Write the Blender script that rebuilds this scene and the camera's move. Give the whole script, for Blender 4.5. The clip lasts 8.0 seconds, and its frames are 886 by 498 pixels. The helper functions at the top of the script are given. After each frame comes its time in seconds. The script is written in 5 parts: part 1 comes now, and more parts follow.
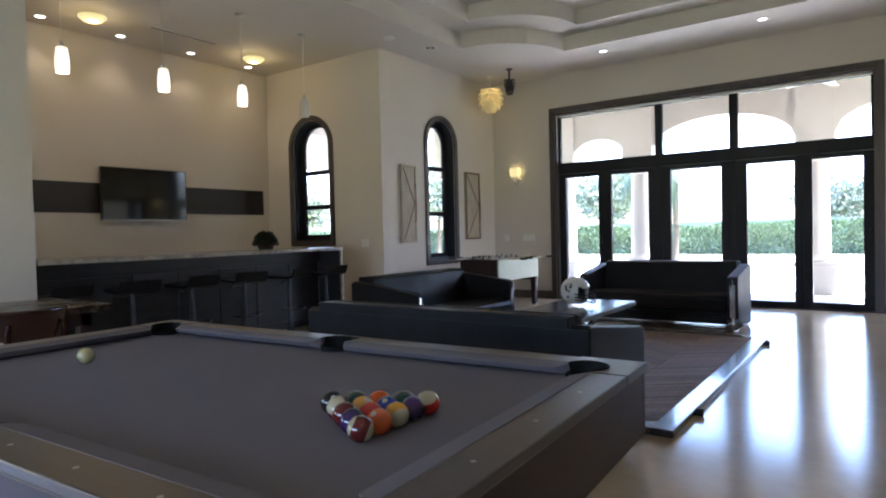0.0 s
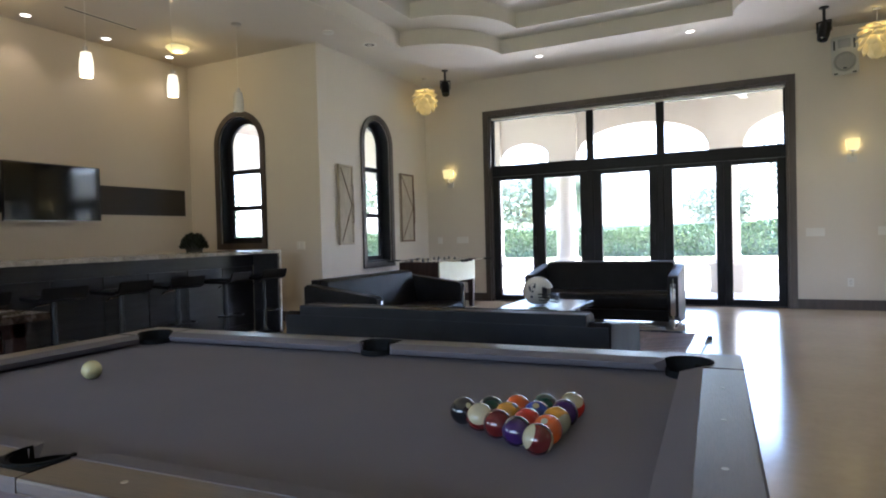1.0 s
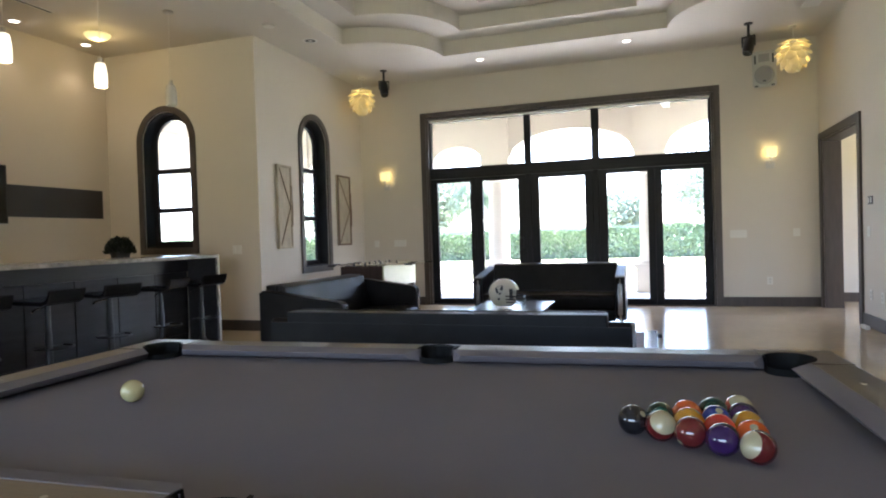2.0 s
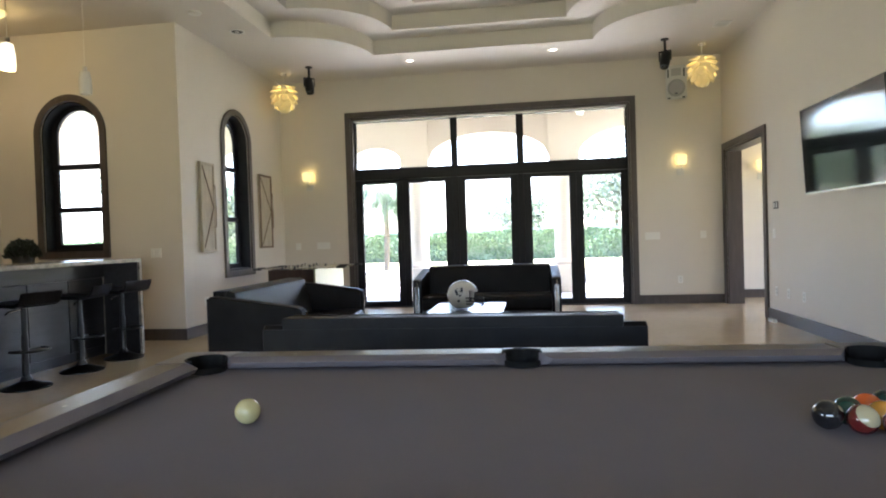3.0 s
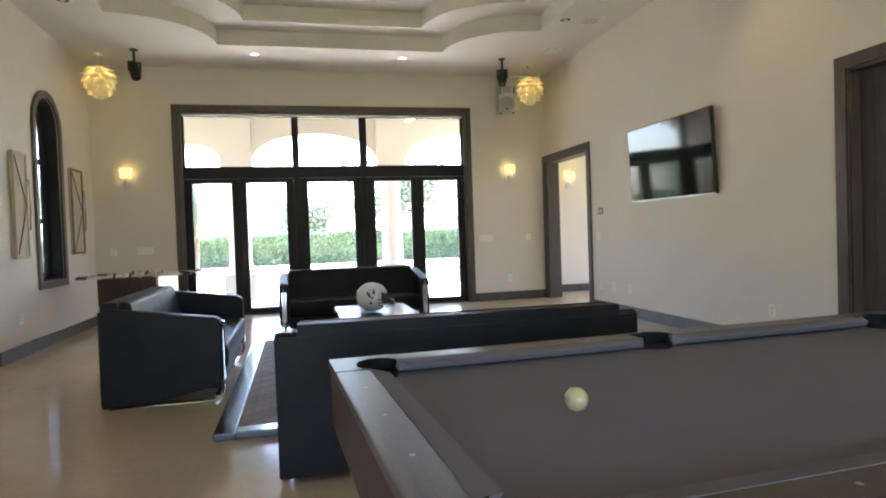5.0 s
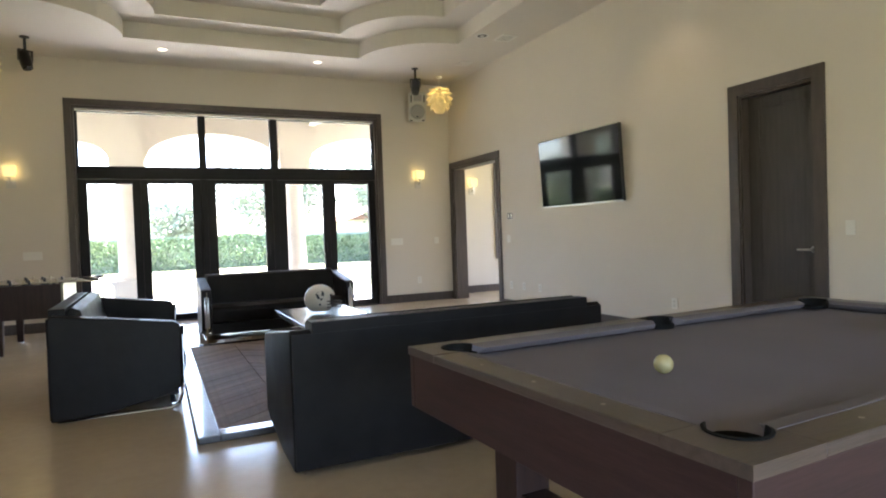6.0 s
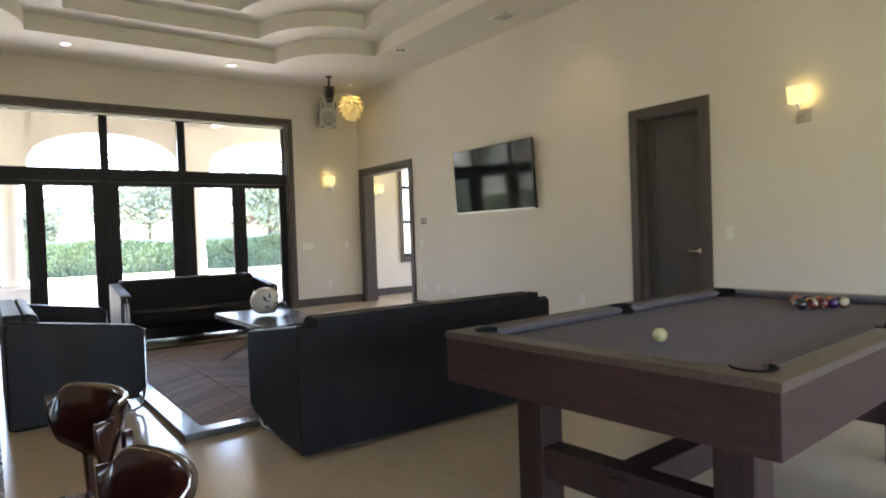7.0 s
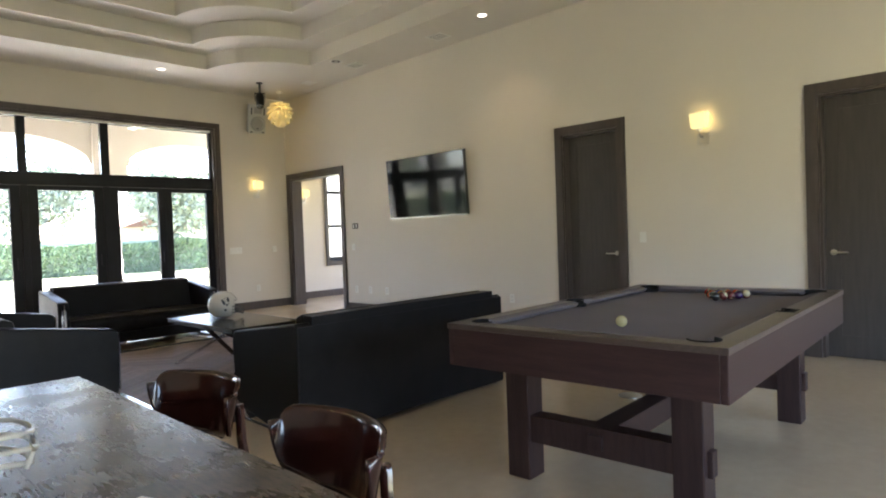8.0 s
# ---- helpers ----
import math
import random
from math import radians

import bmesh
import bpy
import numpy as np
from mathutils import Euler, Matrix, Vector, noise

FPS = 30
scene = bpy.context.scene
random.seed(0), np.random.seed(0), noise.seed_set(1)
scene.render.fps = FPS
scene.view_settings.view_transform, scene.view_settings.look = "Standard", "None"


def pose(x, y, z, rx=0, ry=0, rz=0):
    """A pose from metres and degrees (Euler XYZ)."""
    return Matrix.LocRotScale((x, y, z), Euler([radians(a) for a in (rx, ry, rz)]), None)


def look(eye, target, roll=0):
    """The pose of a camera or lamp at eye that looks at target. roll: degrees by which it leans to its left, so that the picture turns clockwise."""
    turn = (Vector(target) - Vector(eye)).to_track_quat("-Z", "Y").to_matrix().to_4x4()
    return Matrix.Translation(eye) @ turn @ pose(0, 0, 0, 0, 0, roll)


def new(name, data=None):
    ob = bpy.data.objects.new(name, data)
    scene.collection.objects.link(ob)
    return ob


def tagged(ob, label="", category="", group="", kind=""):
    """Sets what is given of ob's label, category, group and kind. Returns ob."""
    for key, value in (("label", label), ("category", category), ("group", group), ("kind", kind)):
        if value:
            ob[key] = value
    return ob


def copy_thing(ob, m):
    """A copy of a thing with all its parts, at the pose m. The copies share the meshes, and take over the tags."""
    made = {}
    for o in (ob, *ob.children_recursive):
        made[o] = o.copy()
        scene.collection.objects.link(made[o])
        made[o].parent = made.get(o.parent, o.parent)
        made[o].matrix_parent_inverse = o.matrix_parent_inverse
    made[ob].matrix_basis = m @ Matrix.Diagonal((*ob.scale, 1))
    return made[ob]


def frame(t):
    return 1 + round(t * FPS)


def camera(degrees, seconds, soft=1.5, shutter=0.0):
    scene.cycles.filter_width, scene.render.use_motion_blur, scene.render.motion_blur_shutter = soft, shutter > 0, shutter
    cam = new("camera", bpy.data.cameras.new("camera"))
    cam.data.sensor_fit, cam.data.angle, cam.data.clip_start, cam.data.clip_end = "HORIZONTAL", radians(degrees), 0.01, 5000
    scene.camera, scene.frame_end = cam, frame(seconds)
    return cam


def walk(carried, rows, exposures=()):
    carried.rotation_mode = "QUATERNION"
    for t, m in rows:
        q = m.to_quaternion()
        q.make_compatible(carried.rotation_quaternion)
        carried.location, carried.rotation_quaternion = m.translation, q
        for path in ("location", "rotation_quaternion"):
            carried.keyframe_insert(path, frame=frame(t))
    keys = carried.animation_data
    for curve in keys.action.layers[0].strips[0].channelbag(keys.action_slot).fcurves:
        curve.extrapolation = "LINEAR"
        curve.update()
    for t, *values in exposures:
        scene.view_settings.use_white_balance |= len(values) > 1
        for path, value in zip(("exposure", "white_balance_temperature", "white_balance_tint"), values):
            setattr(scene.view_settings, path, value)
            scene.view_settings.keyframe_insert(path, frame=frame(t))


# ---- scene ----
cam = camera(71.2, 8.0, soft=2.0)
PATH = [
    (0, (0.797, 2.565, 1.191), (-0.365, 4.192, 1.141), -1.4),
    (0.5, (0.523, 2.495, 1.171), (-0.515, 4.204, 1.127), -1.5),
    (1, (0.262, 2.432, 1.161), (-0.636, 4.218, 1.119), -1.5),
    (1.5, (0.016, 2.399, 1.149), (-0.755, 4.244, 1.112), -1.6),
    (3, (-0.869, 2.295, 1.167), (-1.154, 4.274, 1.128), -1.8),
    (3.5, (-1.168, 2.279, 1.164), (-1.271, 4.276, 1.127), -1.7),
    (4, (-1.483, 2.285, 1.163), (-1.404, 4.284, 1.125), -1.8),
    (4.5, (-1.803, 2.278, 1.177), (-1.539, 4.26, 1.132), -1.9),
    (6, (-2.848, 2.235, 1.192), (-2.005, 4.048, 1.143), -2.0),
    (6.5, (-3.229, 2.208, 1.193), (-2.202, 3.924, 1.146), -1.9),
    (7, (-3.589, 2.178, 1.205), (-2.402, 3.787, 1.158), -2.0),
    (7.5, (-3.927, 2.173, 1.211), (-2.602, 3.671, 1.168), -1.9),
    (8, (-4.261, 2.103, 1.246), (-2.836, 3.505, 1.197), -2.1),
]
walk(cam, [(t, look(eye, target, roll)) for t, eye, target, roll in PATH],
     exposures=[(0, 4.03, 5400, 19), (1.5, 4.26, 5700, 17), (3, 4.44, 5980, 16), (4.5, 4.41, 6070, 15.5), (6.5, 4.39, 6250, 16), (8, 4.36, 6250, 16)])

# ---------------------------------------------------------------- light
world = bpy.data.worlds.new("sky")
scene.world = world
world.use_nodes = True
wn = world.node_tree
sky = wn.nodes.new("ShaderNodeTexSky")
sky.sky_type = "NISHITA"
sky.sun_disc = False
sky.sun_elevation, sky.sun_rotation = radians(62), radians(62)
sky.air_density, sky.dust_density = 1.0, 2.5
wn.nodes["Background"].inputs["Strength"].default_value = 0.15
wn.links.new(sky.outputs[0], wn.nodes["Background"].inputs[0])


def lamp(kind, name, m, power, colour=(1, 1, 1), **more):
    data = bpy.data.lights.new(name, kind)
    data.energy, data.color = power, colour
    if "size" in more:
        data.shape, data.size, data.size_y = "RECTANGLE", more["size"][0], more["size"][1]
    if "radius" in more:
        data.shadow_soft_size = more["radius"]
    if "cone" in more:
        data.spot_size, data.spot_blend = radians(more["cone"]), 0.6
    ob = new(name, data)
    ob.matrix_world = m
    return ob


sun = lamp("SUN", "sun", look((12.4, 6.6, 26.5), (0, 0, 0)), 4.5, (1.0, 0.95, 0.87))
sun.data.angle = radians(0.6)
# added fill lamp in an unseen opening of the side hall's east wall
lamp("AREA", "hall_fill_light", look((6.63, 11.3, 1.75), (2.0, 12.6, 1.5)), 0.5, (1.0, 0.96, 0.88), size=(2.3, 2.2))
# added fill lamp in an unseen south wall opening, behind the camera's line
lamp("AREA", "south_fill_light", look((-1.5, -1.23, 1.2), (-1.5, 8.0, 1.0)), 0.75, (1.0, 0.97, 0.92), size=(4.6, 1.7))

# ---------------------------------------------------------------- materials


def nodes_of(name):
    mat = bpy.data.materials.new(name)
    mat.use_nodes = True
    nt = mat.node_tree
    return mat, nt, nt.nodes["Principled BSDF"]


def surface(name, base, rough=0.5, metal=0.0, vary=0.12, scale=3.0, fine=60.0, bump=0.1, depth=0.002, stretch=(1, 1, 1),
            coat=0.0, per_object=0.0, second=None, rough_vary=0.08, spec=0.5):
    """A paint, leather, stone or timber: broad blotches, fine grain, uneven gloss and relief."""
    mat, nt, b = nodes_of(name)
    link = nt.links.new
    tc = nt.nodes.new("ShaderNodeTexCoord")
    mp = nt.nodes.new("ShaderNodeMapping")
    mp.inputs["Scale"].default_value = stretch
    link(tc.outputs["Object"], mp.inputs[0])
    n1 = nt.nodes.new("ShaderNodeTexNoise")
    n1.inputs["Scale"].default_value, n1.inputs["Detail"].default_value = scale, 5
    n2 = nt.nodes.new("ShaderNodeTexNoise")
    n2.inputs["Scale"].default_value, n2.inputs["Detail"].default_value = fine, 3
    link(mp.outputs[0], n1.inputs["Vector"]), link(mp.outputs[0], n2.inputs["Vector"])
    ramp = nt.nodes.new("ShaderNodeValToRGB")
    c2 = second or tuple(min(1, c * (1 + vary)) for c in base)
    c1 = tuple(c * (1 - vary) for c in base)
    ramp.color_ramp.elements[0].position, ramp.color_ramp.elements[1].position = 0.3, 0.72
    ramp.color_ramp.elements[0].color, ramp.color_ramp.elements[1].color = (*c1, 1), (*c2, 1)
    add = nt.nodes.new("ShaderNodeMath")
    add.operation = "MULTIPLY_ADD"
    link(n2.outputs[0], add.inputs[0])
    add.inputs[1].default_value = 0.45
    sub = nt.nodes.new("ShaderNodeMath")
    sub.operation = "MULTIPLY_ADD"
    link(n1.outputs[0], sub.inputs[0])
    sub.inputs[1].default_value, sub.inputs[2].default_value = 0.75, -0.08
    link(sub.outputs[0], add.inputs[2])
    last = add
    if per_object:
        info = nt.nodes.new("ShaderNodeObjectInfo")
        shift = nt.nodes.new("ShaderNodeMath")
        shift.operation = "MULTIPLY_ADD"
        link(info.outputs["Random"], shift.inputs[0])
        shift.inputs[1].default_value = per_object
        link(add.outputs[0], shift.inputs[2])
        last = shift
    link(last.outputs[0], ramp.inputs[0])
    link(ramp.outputs[0], b.inputs["Base Color"])
    r = nt.nodes.new("ShaderNodeMath")
    r.operation = "MULTIPLY_ADD"
    link(n1.outputs[0], r.inputs[0])
    r.inputs[1].default_value, r.inputs[2].default_value = rough_vary, rough - rough_vary / 2
    link(r.outputs[0], b.inputs["Roughness"])
    b.inputs["Metallic"].default_value = metal
    b.inputs["Coat Weight"].default_value = coat
    b.inputs["Coat Roughness"].default_value = 0.08
    b.inputs["Specular IOR Level"].default_value = spec
    if bump:
        bp = nt.nodes.new("ShaderNodeBump")
        bp.inputs["Strength"].default_value, bp.inputs["Distance"].default_value = bump, depth
        link(n2.outputs[0], bp.inputs["Height"])
        link(bp.outputs[0], b.inputs["Normal"])
    return mat


def glow(name, colour, strength, base=(0.8, 0.75, 0.6)):
    mat, nt, b = nodes_of(name)
    b.inputs["Base Color"].default_value = (*base, 1)
    b.inputs["Emission Color"].default_value = (*colour, 1)
    b.inputs["Emission Strength"].default_value = strength
    b.inputs["Roughness"].default_value = 0.4
    return mat


def clear_glass(name):
    mat, nt, b = nodes_of(name)
    b.inputs["Base Color"].default_value = (0.97, 0.985, 0.98, 1)
    b.inputs["Transmission Weight"].default_value = 1.0
    b.inputs["Roughness"].default_value = 0.0
    b.inputs["IOR"].default_value = 1.1
    return mat


M = {}
M["wall"] = surface("wall paint", (0.61, 0.555, 0.475), 0.62, vary=0.035, scale=0.8, fine=140, bump=0.10, depth=0.0015)
M["ceiling"] = surface("ceiling paint", (0.64, 0.595, 0.525), 0.7, vary=0.03, scale=0.7, fine=160, bump=0.08, depth=0.001)
M["trim"] = surface("brown-grey stained trim", (0.062, 0.048, 0.042), 0.42, vary=0.25, scale=4, fine=45, stretch=(6, 6, 0.8), bump=0.15)
M["door"] = surface("dark stained door timber", (0.050, 0.042, 0.038), 0.42, vary=0.25, scale=5, fine=50, stretch=(7, 7, 0.6), bump=0.2)
M["frame"] = surface("black window frame", (0.012, 0.012, 0.015), 0.5, vary=0.2, scale=6, fine=90, bump=0.05, spec=0.2)
M["floor"] = surface("polished cream marble", (0.50, 0.40, 0.275), 0.16, vary=0.08, scale=1.4, fine=14, bump=0.0, rough_vary=0.10, spec=0.6)
M["leather"] = surface("black leather", (0.014, 0.0128, 0.0132), 0.42, vary=0.25, scale=6, fine=260, bump=0.3, depth=0.0012, rough_vary=0.16, spec=0.11)
M["chrome"] = surface("chrome", (0.75, 0.75, 0.76), 0.12, 1.0, vary=0.04, fine=80, bump=0.0)
M["steel"] = surface("brushed nickel", (0.55, 0.53, 0.50), 0.3, 1.0, vary=0.06, fine=120, bump=0.05)
M["felt"] = surface("grey pool cloth", (0.178, 0.162, 0.176), 0.95, vary=0.07, scale=2.2, fine=420, bump=0.3, depth=0.0008, spec=0.15)
M["cabinet"] = surface("reddish dark pool table timber", (0.040, 0.020, 0.019), 0.42, vary=0.3, scale=4, fine=26, stretch=(0.7, 9, 9), bump=0.2, spec=0.3)
M["cabinet_end"] = surface("reddish dark end board timber", (0.040, 0.020, 0.019), 0.42, vary=0.3, scale=4, fine=26, stretch=(9, 0.7, 9), bump=0.2, spec=0.3)
M["leg_wood"] = surface("dark leg timber", (0.034, 0.018, 0.016), 0.44, vary=0.35, scale=4, fine=30, stretch=(9, 9, 0.7), bump=0.25, spec=0.3)
M["rail_wood"] = surface("weathered brown rail timber", (0.070, 0.050, 0.040), 0.34, vary=0.3, scale=5, fine=34, stretch=(0.9, 10, 10), bump=0.25)
M["rail_end"] = surface("weathered brown end rail timber", (0.070, 0.050, 0.040), 0.34, vary=0.3, scale=5, fine=34, stretch=(10, 0.9, 10), bump=0.25)
M["pocket"] = surface("black pocket leather", (0.009, 0.009, 0.009), 0.7, vary=0.2, fine=120, bump=0.3, spec=0.12)
M["pearl"] = surface("inlaid pearl sight", (0.5, 0.48, 0.42), 0.2, vary=0.08, fine=60, bump=0)
M["black_plastic"] = surface("black plastic", (0.014, 0.014, 0.015), 0.38, vary=0.15, fine=200, bump=0.1)
M["white_plastic"] = surface("white plastic", (0.70, 0.68, 0.62), 0.4, vary=0.05, fine=150, bump=0.06)
M["bar_front"] = surface("black stained bar panel", (0.028, 0.025, 0.027), 0.33, vary=0.35, scale=3, fine=24, stretch=(8, 0.8, 8), bump=0.2)
M["granite"] = surface("speckled granite", (0.26, 0.22, 0.18), 0.18, vary=0.3, scale=16, fine=120, bump=0.02, second=(0.44, 0.39, 0.33))
M["screen"] = surface("black television screen", (0.006, 0.006, 0.007), 0.07, vary=0.1, fine=40, bump=0, rough_vary=0.02)
M["band"] = surface("charcoal painted band", (0.022, 0.018, 0.018), 0.5, vary=0.1, scale=2, fine=120, bump=0.1)
M["art_wood"] = surface("pale distressed panel", (0.42, 0.36, 0.26), 0.6, vary=0.22, scale=6, fine=60, stretch=(5, 5, 0.8), bump=0.3)
M["art_edge"] = surface("brown panel strips", (0.14, 0.085, 0.05), 0.55, vary=0.3, fine=60, bump=0.2)
M["walnut"] = surface("varnished walnut ply", (0.030, 0.0085, 0.006), 0.15, vary=0.16, scale=4, fine=30, stretch=(8, 8, 0.7), bump=0.03, coat=0.4, rough_vary=0.05)
M["black_wood"] = surface("black lacquered timber", (0.02, 0.018, 0.018), 0.2, vary=0.3, scale=3, fine=40, stretch=(6, 1, 1), bump=0.08, spec=0.35)
M["helmet"] = surface("white helmet shell", (0.60, 0.565, 0.49), 0.22, vary=0.04, fine=50, bump=0.02, coat=0.5)
M["navy"] = surface("dark blue-black plastic", (0.02, 0.025, 0.04), 0.35, vary=0.1, fine=60, bump=0)
M["stucco"] = surface("cream stucco", (0.58, 0.54, 0.485), 0.85, vary=0.07, scale=1.2, fine=70, bump=0.25, depth=0.003)
M["patio"] = surface("pale stone paving", (0.38, 0.37, 0.355), 0.7, vary=0.12, scale=1.5, fine=30, bump=0.15)
M["wood_ceiling"] = surface("reddish boarded porch ceiling", (0.30, 0.25, 0.21), 0.6, vary=0.25, scale=2, fine=40, stretch=(0.8, 9, 1), bump=0.2)
M["grass"] = surface("sunlit dry lawn", (0.215, 0.215, 0.115), 0.9, vary=0.3, scale=0.35, fine=9, bump=0.5, depth=0.03)
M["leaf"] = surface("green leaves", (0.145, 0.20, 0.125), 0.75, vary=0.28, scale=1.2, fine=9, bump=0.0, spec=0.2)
# far leaves: the garden's haze is mixed into this paler, greyer green
M["leaf_hazed"] = surface("haze-paled green leaves", (0.235, 0.27, 0.215), 0.75, vary=0.25, scale=0.8, fine=6, bump=0.0, spec=0.2)
M["plant_leaf"] = surface("dark house plant leaves", (0.012, 0.017, 0.008), 0.5, vary=0.4, scale=8, fine=40, bump=0)
M["palm_leaf"] = surface("grey-green palm leaves", (0.07, 0.10, 0.05), 0.5, vary=0.3, scale=2, fine=20, bump=0.0)
M["bark"] = surface("brown bark", (0.13, 0.10, 0.075), 0.9, vary=0.3, scale=5, fine=30, stretch=(3, 3, 1), bump=0.5, depth=0.02)
M["roof_tile"] = surface("brown roof tiles", (0.16, 0.09, 0.06), 0.8, vary=0.25, scale=4, fine=30, bump=0.3)
M["pot"] = surface("dark planter", (0.03, 0.028, 0.026), 0.45, vary=0.2, fine=70, bump=0.1)
M["foos_side"] = surface("pale greenish laminate", (0.33, 0.35, 0.24), 0.3, vary=0.1, fine=60, bump=0.05)
M["glass"] = clear_glass("window glass")
M["shade"] = glow("lit amber glass shade", (1.0, 0.80, 0.30), 0.052, (0.8, 0.68, 0.36))
M["pendant"] = glow("lit frosted pendant glass", (1.0, 0.82, 0.50), 0.085)
M["petal"] = glow("translucent lit petal", (1.0, 0.80, 0.36), 0.006, (0.66, 0.56, 0.30))
M["speaker"] = surface("pale grey loudspeaker plastic", (0.42, 0.41, 0.38), 0.5, vary=0.06, fine=150, bump=0.06)
M["mesh"] = surface("grey speaker mesh", (0.27, 0.27, 0.26), 0.6, vary=0.1, fine=300, bump=0.4)
M["foam"] = surface("grey foam padding", (0.10, 0.10, 0.11), 0.8, vary=0.2, fine=90, bump=0.1)
M["downlight"] = glow("lit downlight lens", (1.0, 0.88, 0.66), 0.4)
M["unlit_glass"] = surface("unlit frosted glass", (0.62, 0.60, 0.55), 0.25, vary=0.05, fine=60, bump=0.02)


def rug_material():
    """Brown hide patchwork: strips that meet in leaf-like chevrons, each a little different."""
    mat, nt, b = nodes_of("brown hide patchwork")
    link = nt.links.new
    info = nt.nodes.new("ShaderNodeObjectInfo")
    tc = nt.nodes.new("ShaderNodeTexCoord")
    mp = nt.nodes.new("ShaderNodeMapping")
    mp.inputs["Scale"].default_value = (14, 3, 3)
    link(tc.outputs["Object"], mp.inputs[0])
    n = nt.nodes.new("ShaderNodeTexNoise")
    n.inputs["Scale"].default_value, n.inputs["Detail"].default_value = 5, 6
    link(mp.outputs[0], n.inputs["Vector"])
    add = nt.nodes.new("ShaderNodeMath")
    add.operation = "MULTIPLY_ADD"
    link(info.outputs["Random"], add.inputs[0])
    add.inputs[1].default_value = 0.28
    sc = nt.nodes.new("ShaderNodeMath")
    sc.operation = "MULTIPLY"
    link(n.outputs[0], sc.inputs[0])
    sc.inputs[1].default_value = 0.6
    link(sc.outputs[0], add.inputs[2])
    ramp = nt.nodes.new("ShaderNodeValToRGB")
    ramp.color_ramp.elements[0].position, ramp.color_ramp.elements[1].position = 0.2, 0.85
    ramp.color_ramp.elements[0].color, ramp.color_ramp.elements[1].color = (0.11, 0.070, 0.048, 1), (0.25, 0.165, 0.115, 1)
    link(add.outputs[0], ramp.inputs[0])
    link(ramp.outputs[0], b.inputs["Base Color"])
    b.inputs["Roughness"].default_value = 0.7
    bp = nt.nodes.new("ShaderNodeBump")
    bp.inputs["Strength"].default_value, bp.inputs["Distance"].default_value = 0.4, 0.003
    link(n.outputs[0], bp.inputs["Height"])
    link(bp.outputs[0], b.inputs["Normal"])
    return mat


M["hide"] = rug_material()


def worn_top():
    """Dark planed boards with worn varnish: streaks along the grain, glossy where the varnish holds."""
    mat, nt, b = nodes_of("worn varnished table boards")
    link = nt.links.new
    tc = nt.nodes.new("ShaderNodeTexCoord")
    mp = nt.nodes.new("ShaderNodeMapping")
    mp.inputs["Scale"].default_value = (130, 26, 20)
    link(tc.outputs["Object"], mp.inputs[0])
    grain = nt.nodes.new("ShaderNodeTexNoise")
    grain.inputs["Scale"].default_value, grain.inputs["Detail"].default_value = 1.0, 7
    link(mp.outputs[0], grain.inputs["Vector"])
    wear = nt.nodes.new("ShaderNodeTexNoise")
    wear.inputs["Scale"].default_value, wear.inputs["Detail"].default_value = 5.5, 4
    link(tc.outputs["Object"], wear.inputs["Vector"])
    colour = nt.nodes.new("ShaderNodeValToRGB")
    colour.color_ramp.elements[0].position, colour.color_ramp.elements[1].position = 0.32, 0.68
    colour.color_ramp.elements[0].color, colour.color_ramp.elements[1].color = (0.014, 0.009, 0.007, 1), (0.095, 0.065, 0.048, 1)
    link(grain.outputs[0], colour.inputs[0])
    link(colour.outputs[0], b.inputs["Base Color"])
    both = nt.nodes.new("ShaderNodeMath")
    both.operation = "MULTIPLY_ADD"
    link(grain.outputs[0], both.inputs[0])
    both.inputs[1].default_value = 0.6
    link(wear.outputs[0], both.inputs[2])
    gloss = nt.nodes.new("ShaderNodeMapRange")
    gloss.inputs["From Min"].default_value, gloss.inputs["From Max"].default_value = 0.50, 1.10
    gloss.inputs["To Min"].default_value, gloss.inputs["To Max"].default_value = 0.17, 0.38
    link(both.outputs[0], gloss.inputs["Value"])
    link(gloss.outputs[0], b.inputs["Roughness"])
    b.inputs["Specular IOR Level"].default_value = 0.5
    bp = nt.nodes.new("ShaderNodeBump")
    bp.inputs["Strength"].default_value, bp.inputs["Distance"].default_value = 0.3, 0.0006
    link(grain.outputs[0], bp.inputs["Height"])
    link(bp.outputs[0], b.inputs["Normal"])
    return mat


M["table_wood"] = worn_top()
M["cage"] = surface("grey coated wire", (0.13, 0.13, 0.14), 0.25, 0.5, vary=0.1, fine=60, bump=0)

# ---------------------------------------------------------------- builders


def box(bm, x0, x1, y0, y1, z0, z1, bevel=0.0, m=None):
    made = bmesh.ops.create_cube(bm, size=1.0, matrix=Matrix.Translation(((x0 + x1) / 2, (y0 + y1) / 2, (z0 + z1) / 2))
                                 @ Matrix.Diagonal((x1 - x0, y1 - y0, z1 - z0, 1)))
    verts = made["verts"]
    if bevel:
        edges = {e for v in verts for e in v.link_edges}
        out = bmesh.ops.bevel(bm, geom=list(edges), offset=bevel, segments=2, profile=0.6, affect="EDGES")
        verts = list({v for f in out["faces"] for v in f.verts})
    if m is not None:
        bmesh.ops.transform(bm, matrix=m, verts=verts)
    return bm


def rod(bm, a, b, r0, r1=None, seg=12):
    a, b = Vector(a), Vector(b)
    r1 = r0 if r1 is None else r1
    turn = (b - a).to_track_quat("Z", "Y").to_matrix().to_4x4()
    bmesh.ops.create_cone(bm, cap_ends=True, segments=seg, radius1=r0, radius2=r1, depth=(b - a).length,
                          matrix=Matrix.Translation((a + b) / 2) @ turn)
    return bm


